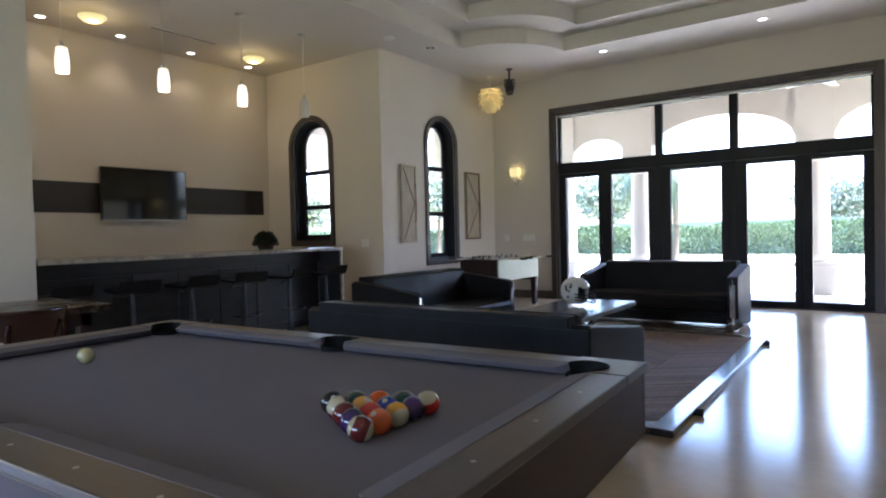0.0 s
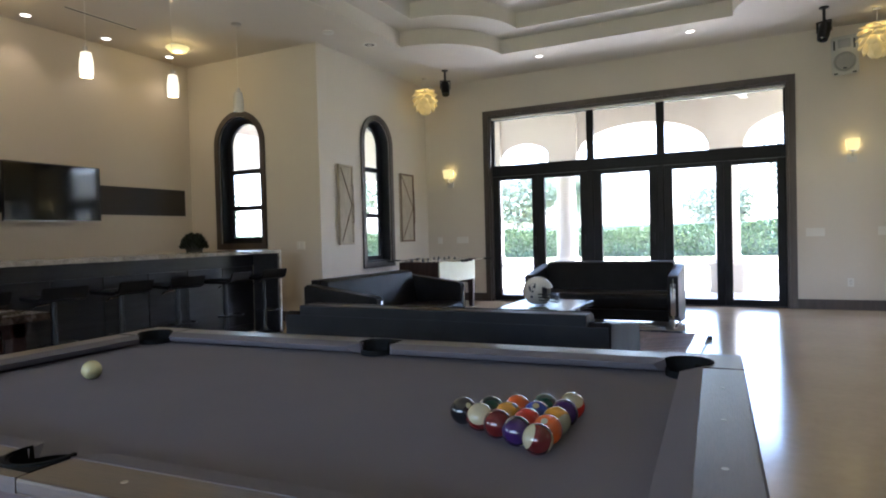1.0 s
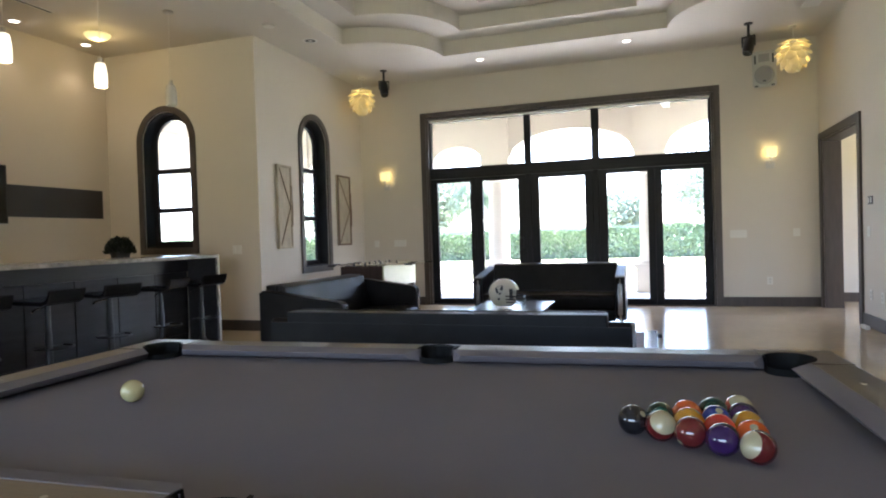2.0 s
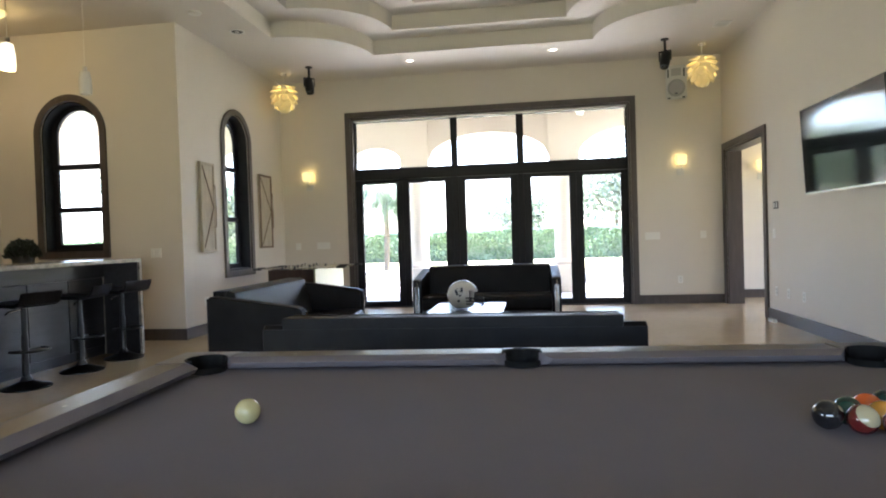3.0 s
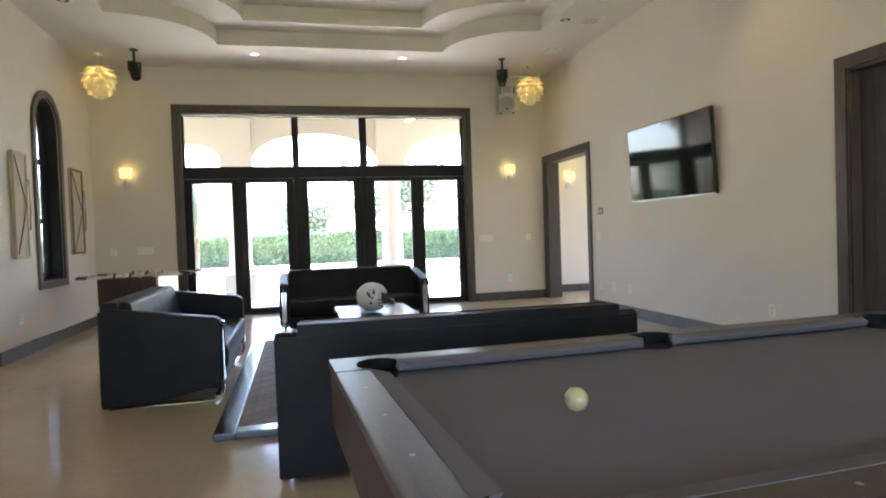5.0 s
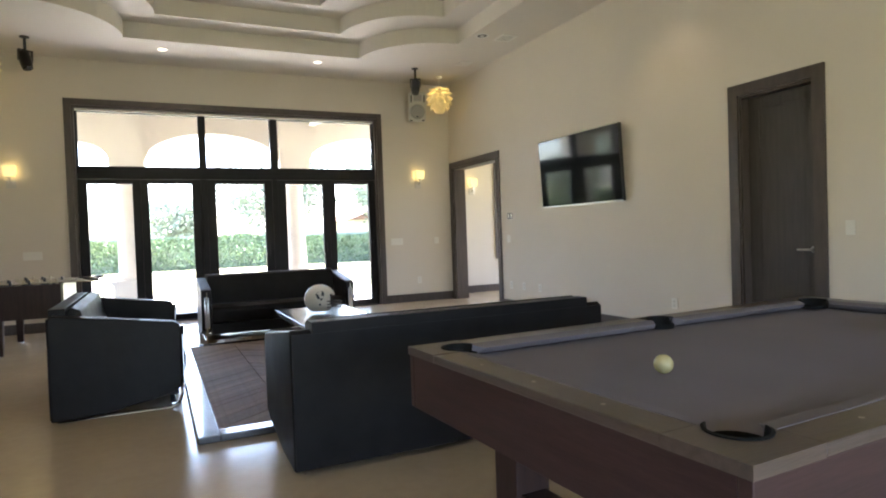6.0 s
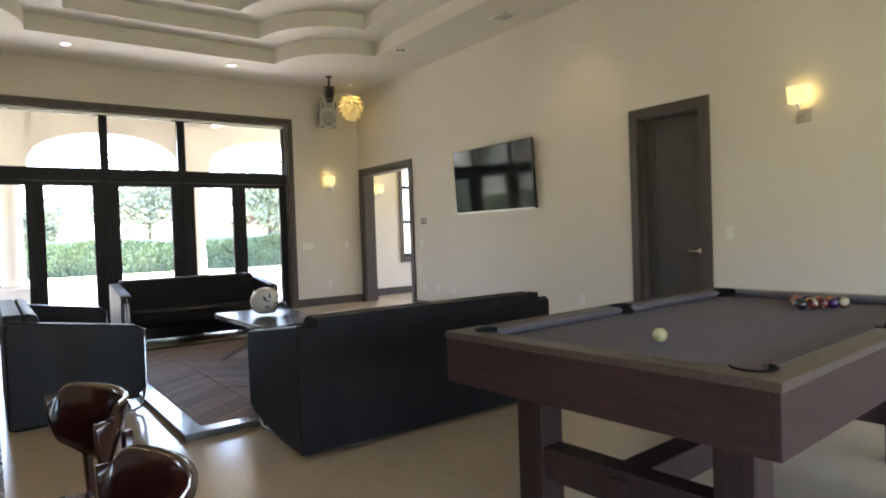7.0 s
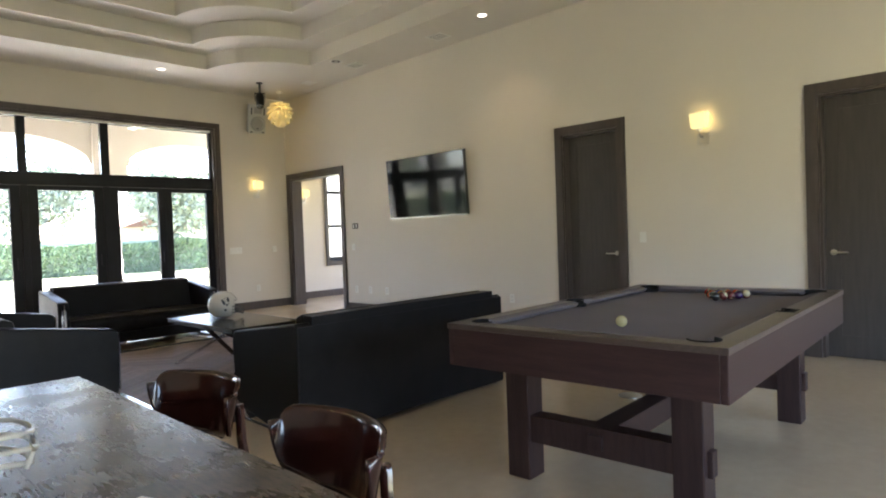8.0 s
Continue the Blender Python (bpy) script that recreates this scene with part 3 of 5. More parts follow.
def pool_table():
    t = thing("pool_table", TABLE, "dark reddish timber pool table with grey cloth", "pool table")
    # the bed with its cloth
    bx, by, cut = PL + 0.05, PW + 0.05, 0.085
    notch = [(0.052 * math.cos(radians(18 * k)), by - 0.030 * math.sin(radians(18 * k))) for k in range(11)]
    half = [(bx, by - cut), (bx - cut, by), *notch, (-bx + cut, by), (-bx, by - cut)]
    bm = bmesh.new()
    prism(bm, half + [(-x, -y) for x, y in half], 0.664, BED)
    part("cloth_bed", bm, M["felt"], t, "grey cloth playing surface")
    # cushions: a sloping nose, mitred at the pockets
    nose, back = 0.0, 0.055

    def cushion(a, b, m):
        bm = bmesh.new()
        prof = ((0.0, RAIL - 0.008), (back, RAIL + 0.001), (back, BED), (0.018, BED + 0.012))
        ends = []
        for x, s in ((a, 1), (b, -1)):
            ends.append([bm.verts.new((x - s * 0.045 * (d / back) * 0.9, d, z)) for d, z in prof])
        for k in range(4):
            j = (k + 1) % 4
            bm.faces.new((ends[0][k], ends[0][j], ends[1][j], ends[1][k]))
        bm.faces.new(ends[0]), bm.faces.new(ends[1][::-1])
        part("cushion", bm, M["felt"], t, m=m)

    for a, b in ((-PL + 0.075, -0.092), (0.092, PL - 0.075)):
        cushion(a, b, pose(0, PW, 0))
        cushion(a, b, pose(0, -PW, 0, 0, 0, 180))
    cushion(-PW + 0.075, PW - 0.075, pose(-PL, 0, 0, 0, 0, 90))
    cushion(-PW + 0.075, PW - 0.075, pose(PL, 0, 0, 0, 0, -90))
    # rail caps between the pockets
    g = 0.09
    for a, b in ((-PL + 0.045, -0.062), (0.062, PL - 0.045)):
        for s in (1, -1):
            lo, hi = sorted((s * (PW + 0.052), s * (HW + 0.004)))
            part("rail", bars((a, b, lo, hi, RAIL - 0.026, RAIL), bevel=0.005), M["rail_wood"], t)
    for s in (1, -1):
        lo, hi = sorted((s * (PL + 0.052), s * (HL + 0.004)))
        part("rail", bars((lo, hi, -PW + 0.045, PW - 0.045, RAIL - 0.026, RAIL), bevel=0.005), M["rail_end"], t)
    for sx in (1, -1):
        for sy in (1, -1):
            # a corner block with the round of the pocket cut out
            r, n = 0.062, 12
            cx, cy = PL + 0.018, PW + 0.018
            x0, y0, x1, y1 = PL - 0.045, PW - 0.045, HL + 0.004, HW + 0.004
            arc = [(cx + r * math.cos(radians(180 - 270 * k / n + 45)), cy + r * math.sin(radians(180 - 270 * k / n + 45))) for k in range(n + 1)]
            arc = [(cx + r * math.cos(radians(135 - 180 * k / n)), cy + r * math.sin(radians(135 - 180 * k / n))) for k in range(n + 1)]
            outline = [(x0, PW + 0.052), *arc, (PL + 0.052, y0), (x1, y0), (x1, y1), (x0, y1)]
            bm = bmesh.new()
            prism(bm, [(sx * a, sy * b) for a, b in outline], RAIL - 0.026, RAIL + 0.001)
            part("corner_block", bm, M["rail_wood"], t)
            bm = bmesh.new()
            lathe(bm, [(0.058, BED - 0.09), (0.061, RAIL - 0.02), (0.066, RAIL + 0.004), (0.060, RAIL + 0.006), (0.055, RAIL - 0.02), (0.050, BED - 0.08), (0.0, BED - 0.085)], 20, pose(sx * cx, sy * cy, 0))
            bmesh.ops.delete(bm, geom=[f for f in bm.faces if (f.calc_center_median().x - sx * cx) * sx + (f.calc_center_median().y - sy * cy) * sy < -0.03 and f.calc_center_median().z > BED - 0.02], context="FACES")
            part("pocket", bm, M["pocket"], t, "black leather pocket", smooth=True)
    for sy in (1, -1):
        bm = bmesh.new()
        cy = sy * (PW + 0.062)
        lathe(bm, [(0.056, BED - 0.09), (0.058, RAIL - 0.02), (0.063, RAIL + 0.004), (0.057, RAIL + 0.005), (0.052, RAIL - 0.02), (0.048, BED - 0.08), (0.0, BED - 0.085)], 20, pose(0, cy, 0))
        bmesh.ops.delete(bm, geom=[f for f in bm.faces if (f.calc_center_median().y - cy) * sy < -0.015 and f.calc_center_median().z > BED - 0.02], context="FACES")
        part("pocket", bm, M["pocket"], t, "black leather pocket", smooth=True)
        lo, hi = sorted((sy * (PW + 0.128), sy * (HW + 0.004)))
        part("pocket_bridge", bars((-0.062, 0.062, lo, hi, RAIL - 0.026, RAIL)), M["rail_wood"], t)
        rim = [(0.059 * math.cos(radians(180 - 15 * k)), sy * (PW + 0.050 + 0.062 * math.sin(radians(15 * k)))) for k in range(13)]
        bm = bmesh.new()
        prism(bm, [(-0.0615, sy * (PW + 0.0505)), *rim, (0.0615, sy * (PW + 0.0505)), (0.0615, sy * (PW + 0.1275)), (-0.0615, sy * (PW + 0.1275))], RAIL - 0.03, RAIL + 0.001)
        part("pocket_leather", bm, M["pocket"], t, "black leather pocket surround")
    # sights
    for s in (1, -1):
        for k in (-3, -2, -1, 1, 2, 3):
            bm = bmesh.new()
            lathe(bm, [(0.0, 0), (0.006, 0), (0.005, 0.0008), (0.0, 0.0008)], 10, pose(k * PL / 4, s * (PW + 0.10), RAIL))
            part("sight", bm, M["pearl"], t)
        for k in (-1, 0, 1):
            bm = bmesh.new()
            lathe(bm, [(0.0, 0), (0.006, 0), (0.005, 0.0008), (0.0, 0.0008)], 10, pose(s * (PL + 0.10), k * PW / 2, RAIL))
            part("sight", bm, M["pearl"], t)
    # apron boards
    A0, A1 = 0.59, RAIL - 0.0265
    for s in (1, -1):
        lo, hi = sorted((s * (HW - 0.03), s * HW))
        part("apron", bars((-HL, HL, lo, hi, A0, A1), bevel=0.004), M["cabinet"], t)
        lo, hi = sorted((s * (HL - 0.03), s * HL))
        part("apron", bars((lo, hi, -HW + 0.031, HW - 0.031, A0, A1), bevel=0.002), M["cabinet_end"], t)
    part("underframe", bars((-HL + 0.03, HL - 0.03, -HW + 0.03, HW - 0.03, A0 + 0.06, 0.662)), M["leg_wood"], t)
    # legs, stretchers and wedges
    lx, ly, w = 0.842, 0.425, 0.066
    for sx in (1, -1):
        for sy in (1, -1):
            part("leg", bars((sx * lx - w, sx * lx + w, sy * ly - w, sy * ly + w, 0, A0 + 0.06), bevel=0.006), M["leg_wood"], t)
            part("tenon_wedge", bars((sx * lx - 0.03, sx * lx + 0.03, sy * (ly + w) - 0.022, sy * (ly + w) + 0.022, 0.2, 0.31), bevel=0.004), M["leg_wood"], t)
        part("tenon_wedge", bars((sx * (lx + 0.05) - 0.02, sx * (lx + 0.05) + 0.02, -0.035, 0.035, 0.225, 0.295), bevel=0.004), M["leg_wood"], t)
        part("cross_stretcher", bars((sx * lx - 0.05, sx * lx + 0.05, -ly + w, ly - w, 0.19, 0.325), bevel=0.005), M["leg_wood"], t)
    part("long_stretcher", bars((-lx + 0.05, lx - 0.05, -0.06, 0.06, 0.20, 0.32), bevel=0.005), M["leg_wood"], t)


pool_table()


def ball_material(name, colour, stripe):
    mat, nt, b = nodes_of(name)
    b.inputs["Roughness"].default_value = 0.08
    b.inputs["Coat Weight"].default_value = 0.5
    ivory = (0.40, 0.35, 0.22, 1)
    link = nt.links.new
    tc = nt.nodes.new("ShaderNodeTexCoord")
    sep = nt.nodes.new("ShaderNodeSeparateXYZ")
    link(tc.outputs["Object"], sep.inputs[0])
    a = nt.nodes.new("ShaderNodeMath")
    a.operation = "ABSOLUTE"
    link(sep.outputs["Z" if stripe else "X"], a.inputs[0])
    g = nt.nodes.new("ShaderNodeMath")
    g.operation = "GREATER_THAN"
    link(a.outputs[0], g.inputs[0])
    g.inputs[1].default_value = 0.0165 if stripe else 0.0277
    mix = nt.nodes.new("ShaderNodeMix")
    mix.data_type = "RGBA"
    link(g.outputs[0], mix.inputs["Factor"])
    mix.inputs["A"].default_value, mix.inputs["B"].default_value = (*colour, 1), ivory
    n = nt.nodes.new("ShaderNodeTexNoise")
    n.inputs["Scale"].default_value = 40
    hsv = nt.nodes.new("ShaderNodeHueSaturation")
    link(mix.outputs["Result"], hsv.inputs["Color"])
    m2 = nt.nodes.new("ShaderNodeMath")
    m2.operation = "MULTIPLY_ADD"
    link(n.outputs[0], m2.inputs[0])
    m2.inputs[1].default_value, m2.inputs[2].default_value = 0.2, 0.9
    link(m2.outputs[0], hsv.inputs["Value"])
    link(hsv.outputs[0], b.inputs["Base Color"])
    return mat


R = 0.0286
COL = dict(black=(0.012, 0.012, 0.014), green=(0.006, 0.04, 0.028), orange=(0.60, 0.10, 0.015), yellow=(0.52, 0.23, 0.02), maroon=(0.11, 0.013, 0.013),
           blue=(0.02, 0.03, 0.17), red=(0.42, 0.025, 0.015), purple=(0.035, 0.012, 0.07))
RACK = [[("black", 0)], [("green", 0), ("maroon", 1)], [("orange", 0), ("yellow", 0), ("maroon", 0)], [("green", 0), ("blue", 0), ("red", 0), ("purple", 0)],
        [("red", 1), ("purple", 0), ("yellow", 1), ("orange", 0), ("maroon", 1)]]
STRIPE_TURN = {(1, 1): (0.9, 0.1, 0.2), (4, 0): (0.5, 0.25, 0.0), (4, 2): (0.7, 1.9, 0.3), (4, 4): (0.35, -1.15, 0.2)}



def ball(name, x, y, colour, stripe, label, turn):
    bm = bmesh.new()
    bmesh.ops.create_uvsphere(bm, u_segments=32, v_segments=20, radius=R)
    key = f"{colour} {'striped' if stripe else 'solid'} ball"
    mat = bpy.data.materials.get(key) or ball_material(key, COL[colour], stripe)
    ob = part(name, bm, mat, None, smooth=True, m=Matrix.Translation((x, y, BED + R)) @ Euler(turn).to_matrix().to_4x4())
    return tagged(ob, label, "pool ball", "racked pool balls")


for row, colours in enumerate(RACK):
    for k, (c, s) in enumerate(colours):
        px, py = -0.295 + row * R * math.sqrt(3) * 1.02, 3.617 + (row / 2 - k) * 2 * R * 1.02
        tn = STRIPE_TURN.get((row, k)) or (random.uniform(-1.2, 1.2), random.uniform(-1.2, 1.2), random.uniform(0, 6))
        word = {"yellow": "amber yellow"}.get(c, c)
        ball("pool_ball", px, py, c, s, f"{word} {'striped' if s else 'solid'} pool ball racked on grey cloth", tn)
bm = bmesh.new()
bmesh.ops.create_uvsphere(bm, u_segments=36, v_segments=22, radius=R)
M["cue"] = surface("ivory cue ball", (0.43, 0.38, 0.19), 0.14, vary=0.06, fine=50, bump=0, coat=0.5)
tagged(part("cue_ball", bm, M["cue"], None, smooth=True, m=pose(-1.513, 3.603, BED + R)), "glossy ivory cue ball lying alone on grey cloth", "pool ball")

# ---------------------------------------------------------------- sofas


def sofa(m, w, label):
    s = thing("sofa", m, label, "sofa", "three matching black sofas")
    h, d, arm = w / 2, 0.82, 0.115
    for sx in (-1, 1):
        side = [(0.0, 0.027), (0.0, 0.715), (0.03, 0.735), (d - 0.05, 0.635), (d - 0.015, 0.615), (d + 0.0, 0.56), (d - 0.02, 0.16), (d - 0.12, 0.115), (0.3, 0.04)]
        bm = bmesh.new()
        x0 = sx * h
        prism(bm, side, -arm / 2, arm / 2, Matrix.Translation((x0 - sx * arm / 2, 0, 0)) @ Matrix.Rotation(radians(90), 4, "Z") @ UPRIGHT)
        bmesh.ops.bevel(bm, geom=[e for e in bm.edges if e.calc_face_angle(0) > 0.9], offset=0.012, segments=3, profile=0.5, affect="EDGES")
        part("armrest", bm, M["leather"], s, smooth="even")
        bm = bmesh.new()
        xc = x0 - sx * arm / 2
        tube(bm, [(xc, d + 0.006, 0.60), (xc, d - 0.004, 0.30), (xc, d - 0.012, 0.10), (xc, d - 0.03, 0.04), (xc, d - 0.08, 0.014), (xc, d - 0.3, 0.012), (xc, 0.03, 0.012)], 0.012, 8)
        part("chrome_runner", bm, M["chrome"], s, "bent chrome arm trim and floor runner", smooth=True)
        part("chrome_plate", bars((xc - 0.028, xc + 0.028, d + 0.001, d + 0.008, 0.17, 0.54), bevel=0.002), M["chrome"], s)
    part("rear_panel", bars((-h + 0.008, h - 0.008, -0.0045, 0.03, 0.045, 0.716), bevel=0.0012), M["leather"], s, smooth="even")
    part("back_panel", bars((-h + arm - 0.004, h - arm + 0.004, -0.003, 0.10, 0.03, 0.772), bevel=0.009), M["leather"], s, smooth="even")
    bm = bmesh.new()
    prism(bm, [(0.10, 0.36), (0.102, 0.745), (0.125, 0.778), (0.19, 0.755), (0.26, 0.43), (0.27, 0.36)], -h + arm + 0.002, h - arm - 0.002, Matrix.Rotation(radians(90), 4, "Z") @ UPRIGHT)
    bmesh.ops.bevel(bm, geom=list(bm.edges), offset=0.014, segments=2, profile=0.5, affect="EDGES")
    part("back_cushion", bm, M["leather"], s, smooth="even")
    bm = bmesh.new()
    prism(bm, [(0.24, 0.22), (0.24, 0.405), (0.70, 0.425), (d + 0.01, 0.415), (d + 0.03, 0.37), (d + 0.02, 0.25), (d - 0.02, 0.22)], -h + arm + 0.003, h - arm - 0.003, Matrix.Rotation(radians(90), 4, "Z") @ UPRIGHT)
    bmesh.ops.bevel(bm, geom=list(bm.edges), offset=0.016, segments=2, profile=0.5, affect="EDGES")
    part("seat_cushion", bm, M["leather"], s, smooth="even")
    part("base_rail", bars((-h + arm, h - arm, 0.1, d - 0.03, 0.09, 0.218), bevel=0.008), M["leather"], s, smooth="even")
    for sx in (-1, 1):
        part("foot_rail", bars((sx * (h - 0.35) - 0.2, sx * (h - 0.35) + 0.2, d - 0.09, d - 0.05, 0.0, 0.03), bevel=0.004), M["chrome"], s)


sofa(pose(-1.30, 5.32, 0), 1.93, "black leather sofa with chrome trim, its back to the pool table")
sofa(pose(-3.52, 7.95, 0, 0, 0, -90), 1.85, "black leather sofa with chrome trim beside the rug")
sofa(pose(-1.455, 10.82, 0, 0, 0, 180), 1.86, "black leather sofa with chrome trim before the glass doors")

# ---------------------------------------------------------------- rug, coffee table, helmets


def rug():
    """Leather-edged patchwork rug: hide strips in chevrons, a glossy border, two black corner weights."""
    x0, x1, y0, y1, bw, h = -2.67, -0.18, 6.12, 9.68, 0.13, 0.045
    r = thing("rug", pose(0, 0, 0), "brown hide patchwork rug with a glossy dark border", "rug")
    part("backing", bars((x0 + 0.01, x1 - 0.01, y0 + 0.01, y1 - 0.01, 0.0, h - 0.012)), M["black_plastic"], r)
    border = surface("glossy dark leather border", (0.05, 0.046, 0.046), 0.24, vary=0.35, scale=7, fine=40, bump=0.25, depth=0.004, coat=0.5)
    for a in ((x0, x0 + bw, y0, y1), (x1 - bw, x1, y0, y1), (x0 + bw, x1 - bw, y0, y0 + bw), (x0 + bw, x1 - bw, y1 - bw, y1)):
        part("border_strip", bars((*a, 0.002, h), bevel=0.008), border, r, "glossy dark leather edge strip")
    # chevron strips, clipped to the field, sharing no gap wider than a seam
    fx0, fx1, fy0, fy1 = x0 + bw + 0.004, x1 - bw - 0.004, y0 + bw + 0.004, y1 - bw - 0.004
    cols, step, rise = 5, 0.105, 0.34
    cw = (fx1 - fx0) / cols
    for c in range(cols):
        a, b = fx0 + c * cw, fx0 + (c + 1) * cw
        up = 1 if c % 2 == 0 else -1
        y = fy0 - rise - step
        while y < fy1 + rise:
            lo = [(a + 0.002, y - up * rise / 2), (b - 0.002, y + up * rise / 2)]
            hi = [(a + 0.002, y + step - 0.005 - up * rise / 2), (b - 0.002, y + step - 0.005 + up * rise / 2)]
            poly = [lo[0], lo[1], hi[1], hi[0]]
            for limit, keep in ((fy0, 1), (fy1, -1)):
                out = []
                for k in range(len(poly)):
                    p, q = poly[k], poly[(k + 1) % len(poly)]
                    pin, qin = keep * (p[1] - limit) >= 0, keep * (q[1] - limit) >= 0
                    if pin:
                        out.append(p)
                    if pin != qin:
                        f = (limit - p[1]) / (q[1] - p[1])
                        out.append((p[0] + f * (q[0] - p[0]), limit))
                poly = out
                if not poly:
                    break
            area = abs(sum(poly[k][0] * poly[(k + 1) % len(poly)][1] - poly[(k + 1) % len(poly)][0] * poly[k][1] for k in range(len(poly)))) / 2 if poly else 0
            if area > 0.001:
                bm = bmesh.new()
                cx, cy = sum(p[0] for p in poly) / len(poly), sum(p[1] for p in poly) / len(poly)
                dz = random.uniform(-0.0015, 0.0015)
                prism(bm, [(p[0] - cx, p[1] - cy) for p in poly], h - 0.015, h - 0.003 + dz)
                part("hide_strip", bm, M["hide"], r, m=pose(cx, cy, 0))
            y += step
    for fy in (6.65, 9.42):
        bm = bmesh.new()
        lathe(bm, [(0.0, 0), (0.022, 0), (0.024, 0.006), (0.024, 0.045), (0.018, 0.05), (0.0, 0.05)], 16, pose(x1 - 0.005, fy, 0.0245, 0, 90, 0))
        part("corner_weight", bm, M["black_plastic"], r, smooth=True)


rug()


def coffee_table():
    t = thing("coffee_table", pose(-1.47, 7.73, 0.043), "low dark coffee table with crossed chrome legs, on the rug", "coffee table")
    part("tabletop", bars((-0.34, 0.34, -0.68, 0.68, 0.415, 0.462), bevel=0.006), M["black_wood"], t, "black lacquered tabletop")
    for sy in (-1, 1):
        for sx in (-1, 1):
            bm = bmesh.new()
            a = Vector((sx * 0.31, sy * 0.60, 0.0))
            b = Vector((-sx * 0.22, sy * 0.12, 0.415))
            box(bm, -0.02, 0.02, -0.012, 0.012, 0, (b - a).length, 0.003, Matrix.Translation(a) @ (b - a).to_track_quat("Z", "Y").to_matrix().to_4x4())
            part("leg", bm, M["chrome"] if sx < 0 else M["black_wood"], t)
    part("centre_bar", bars((-0.03, 0.03, -0.3, 0.3, 0.385, 0.415), bevel=0.003), M["chrome"], t)


coffee_table()


def helmet(m, label):
    h = thing("football_helmet", m, label, "helmet", "football helmets")
    bm = bmesh.new()
    bmesh.ops.create_uvsphere(bm, u_segments=40, v_segments=28, radius=1.0)
    for v in bm.verts:
        v.co = Vector((v.co.x * 0.142, v.co.y * 0.112, 0.135 + v.co.z * (0.128 if v.co.z > 0 else 0.135)))
        if v.co.z < 0.1:
            v.co.y *= 1.0 - (0.1 - v.co.z) * 0.4
    cut = []
    for f in bm.faces:
        c = f.calc_center_median()
        face = c.x > 0.080 + 0.2 * max(0.0, 0.10 - c.z) and c.z < 0.175 - (c.x - 0.062) * 0.1 and c.z > 0.06
        jaw = c.x > 0.095 and c.z < 0.065
        if face or jaw or c.z < 0.022:
            cut.append(f)
    bmesh.ops.delete(bm, geom=cut, context="FACES")
    shell = part("shell", bm, M["helmet"], h, smooth=True)
    sol = shell.modifiers.new("thickness", "SOLIDIFY")
    sol.thickness, sol.offset = 0.012, -1
    bm = bmesh.new()
    bmesh.ops.create_uvsphere(bm, u_segments=24, v_segments=16, radius=1.0)
    for v in bm.verts:
        v.co = Vector((v.co.x * 0.118 - 0.008, v.co.y * 0.094, 0.132 + v.co.z * 0.108))
    bmesh.ops.delete(bm, geom=[f for f in bm.faces if f.calc_center_median().x > 0.055 and f.calc_center_median().z < 0.17], context="FACES")
    part("padding", bm, M["foam"], h, "grey foam padding", smooth=True)

    def arc(z, reach, wide, z2):
        pts = []
        for k in range(17):
            a = radians(-84 + 168 * k / 16)
            pts.append((0.035 + reach * math.cos(a), wide * math.sin(a), z + (z2 - z) * abs(math.sin(a))))
        return pts

    for z, reach, wide, z2 in ((0.098, 0.155, 0.106, 0.115), (0.062, 0.162, 0.100, 0.085), (0.030, 0.150, 0.092, 0.06)):
        bm = bmesh.new()
        tube(bm, arc(z, reach, wide, z2), 0.0058, 8)
        part("face_guard_bar", bm, M["cage"] if "dark" in label else M["helmet"], h, smooth=True)
    for y in (-0.035, 0.035):
        bm = bmesh.new()
        tube(bm, [(0.182, y, 0.100), (0.192, y, 0.064), (0.178, y, 0.030)], 0.0058, 8)
        part("face_guard_bar", bm, M["cage"] if "dark" in label else M["helmet"], h, smooth=True)
    # plain patches where the side emblem sits, a centre stripe, ear holes
    for s in (-1, 1):
        for ox, oz, rx, rz, tilt in ((-0.012, 0.190, 0.040, 0.013, 20), (0.010, 0.160, 0.013, 0.038, -22), (-0.028, 0.160, 0.012, 0.026, 25)):
            bm = bmesh.new()
            bmesh.ops.create_circle(bm, cap_ends=True, segments=18, radius=1.0)
            ct, st = math.cos(radians(tilt)), math.sin(radians(tilt))
            for v in bm.verts:
                px, pz = v.co.x * rx, v.co.y * rz
                x, z = ox + px * ct - pz * st, oz + px * st + pz * ct
                k = max(0.0, 1 - (x / 0.142) ** 2 - ((z - 0.135) / 0.128) ** 2)
                v.co = Vector((x, s * (0.112 * math.sqrt(k) + 0.0015), z))
            part("emblem_patch", bm, M["navy"], h)
        bm = bmesh.new()
        lathe(bm, [(0.0, 0), (0.012, 0), (0.012, 0.003), (0.0, 0.003)], 14, pose(-0.012, s * 0.105, 0.088, -90 * s, 0, 0))
        part("ear_hole", bm, M["navy"], h)


helmet(pose(-1.50, 7.84, 0.506, 0, 0, -8), "white football helmet with dark face guard on the coffee table")
helmet(pose(-4.135, 3.70, 0.762, 0, 0, -15), "white football helmet with white face guard on the timber table")

# ---------------------------------------------------------------- foosball table


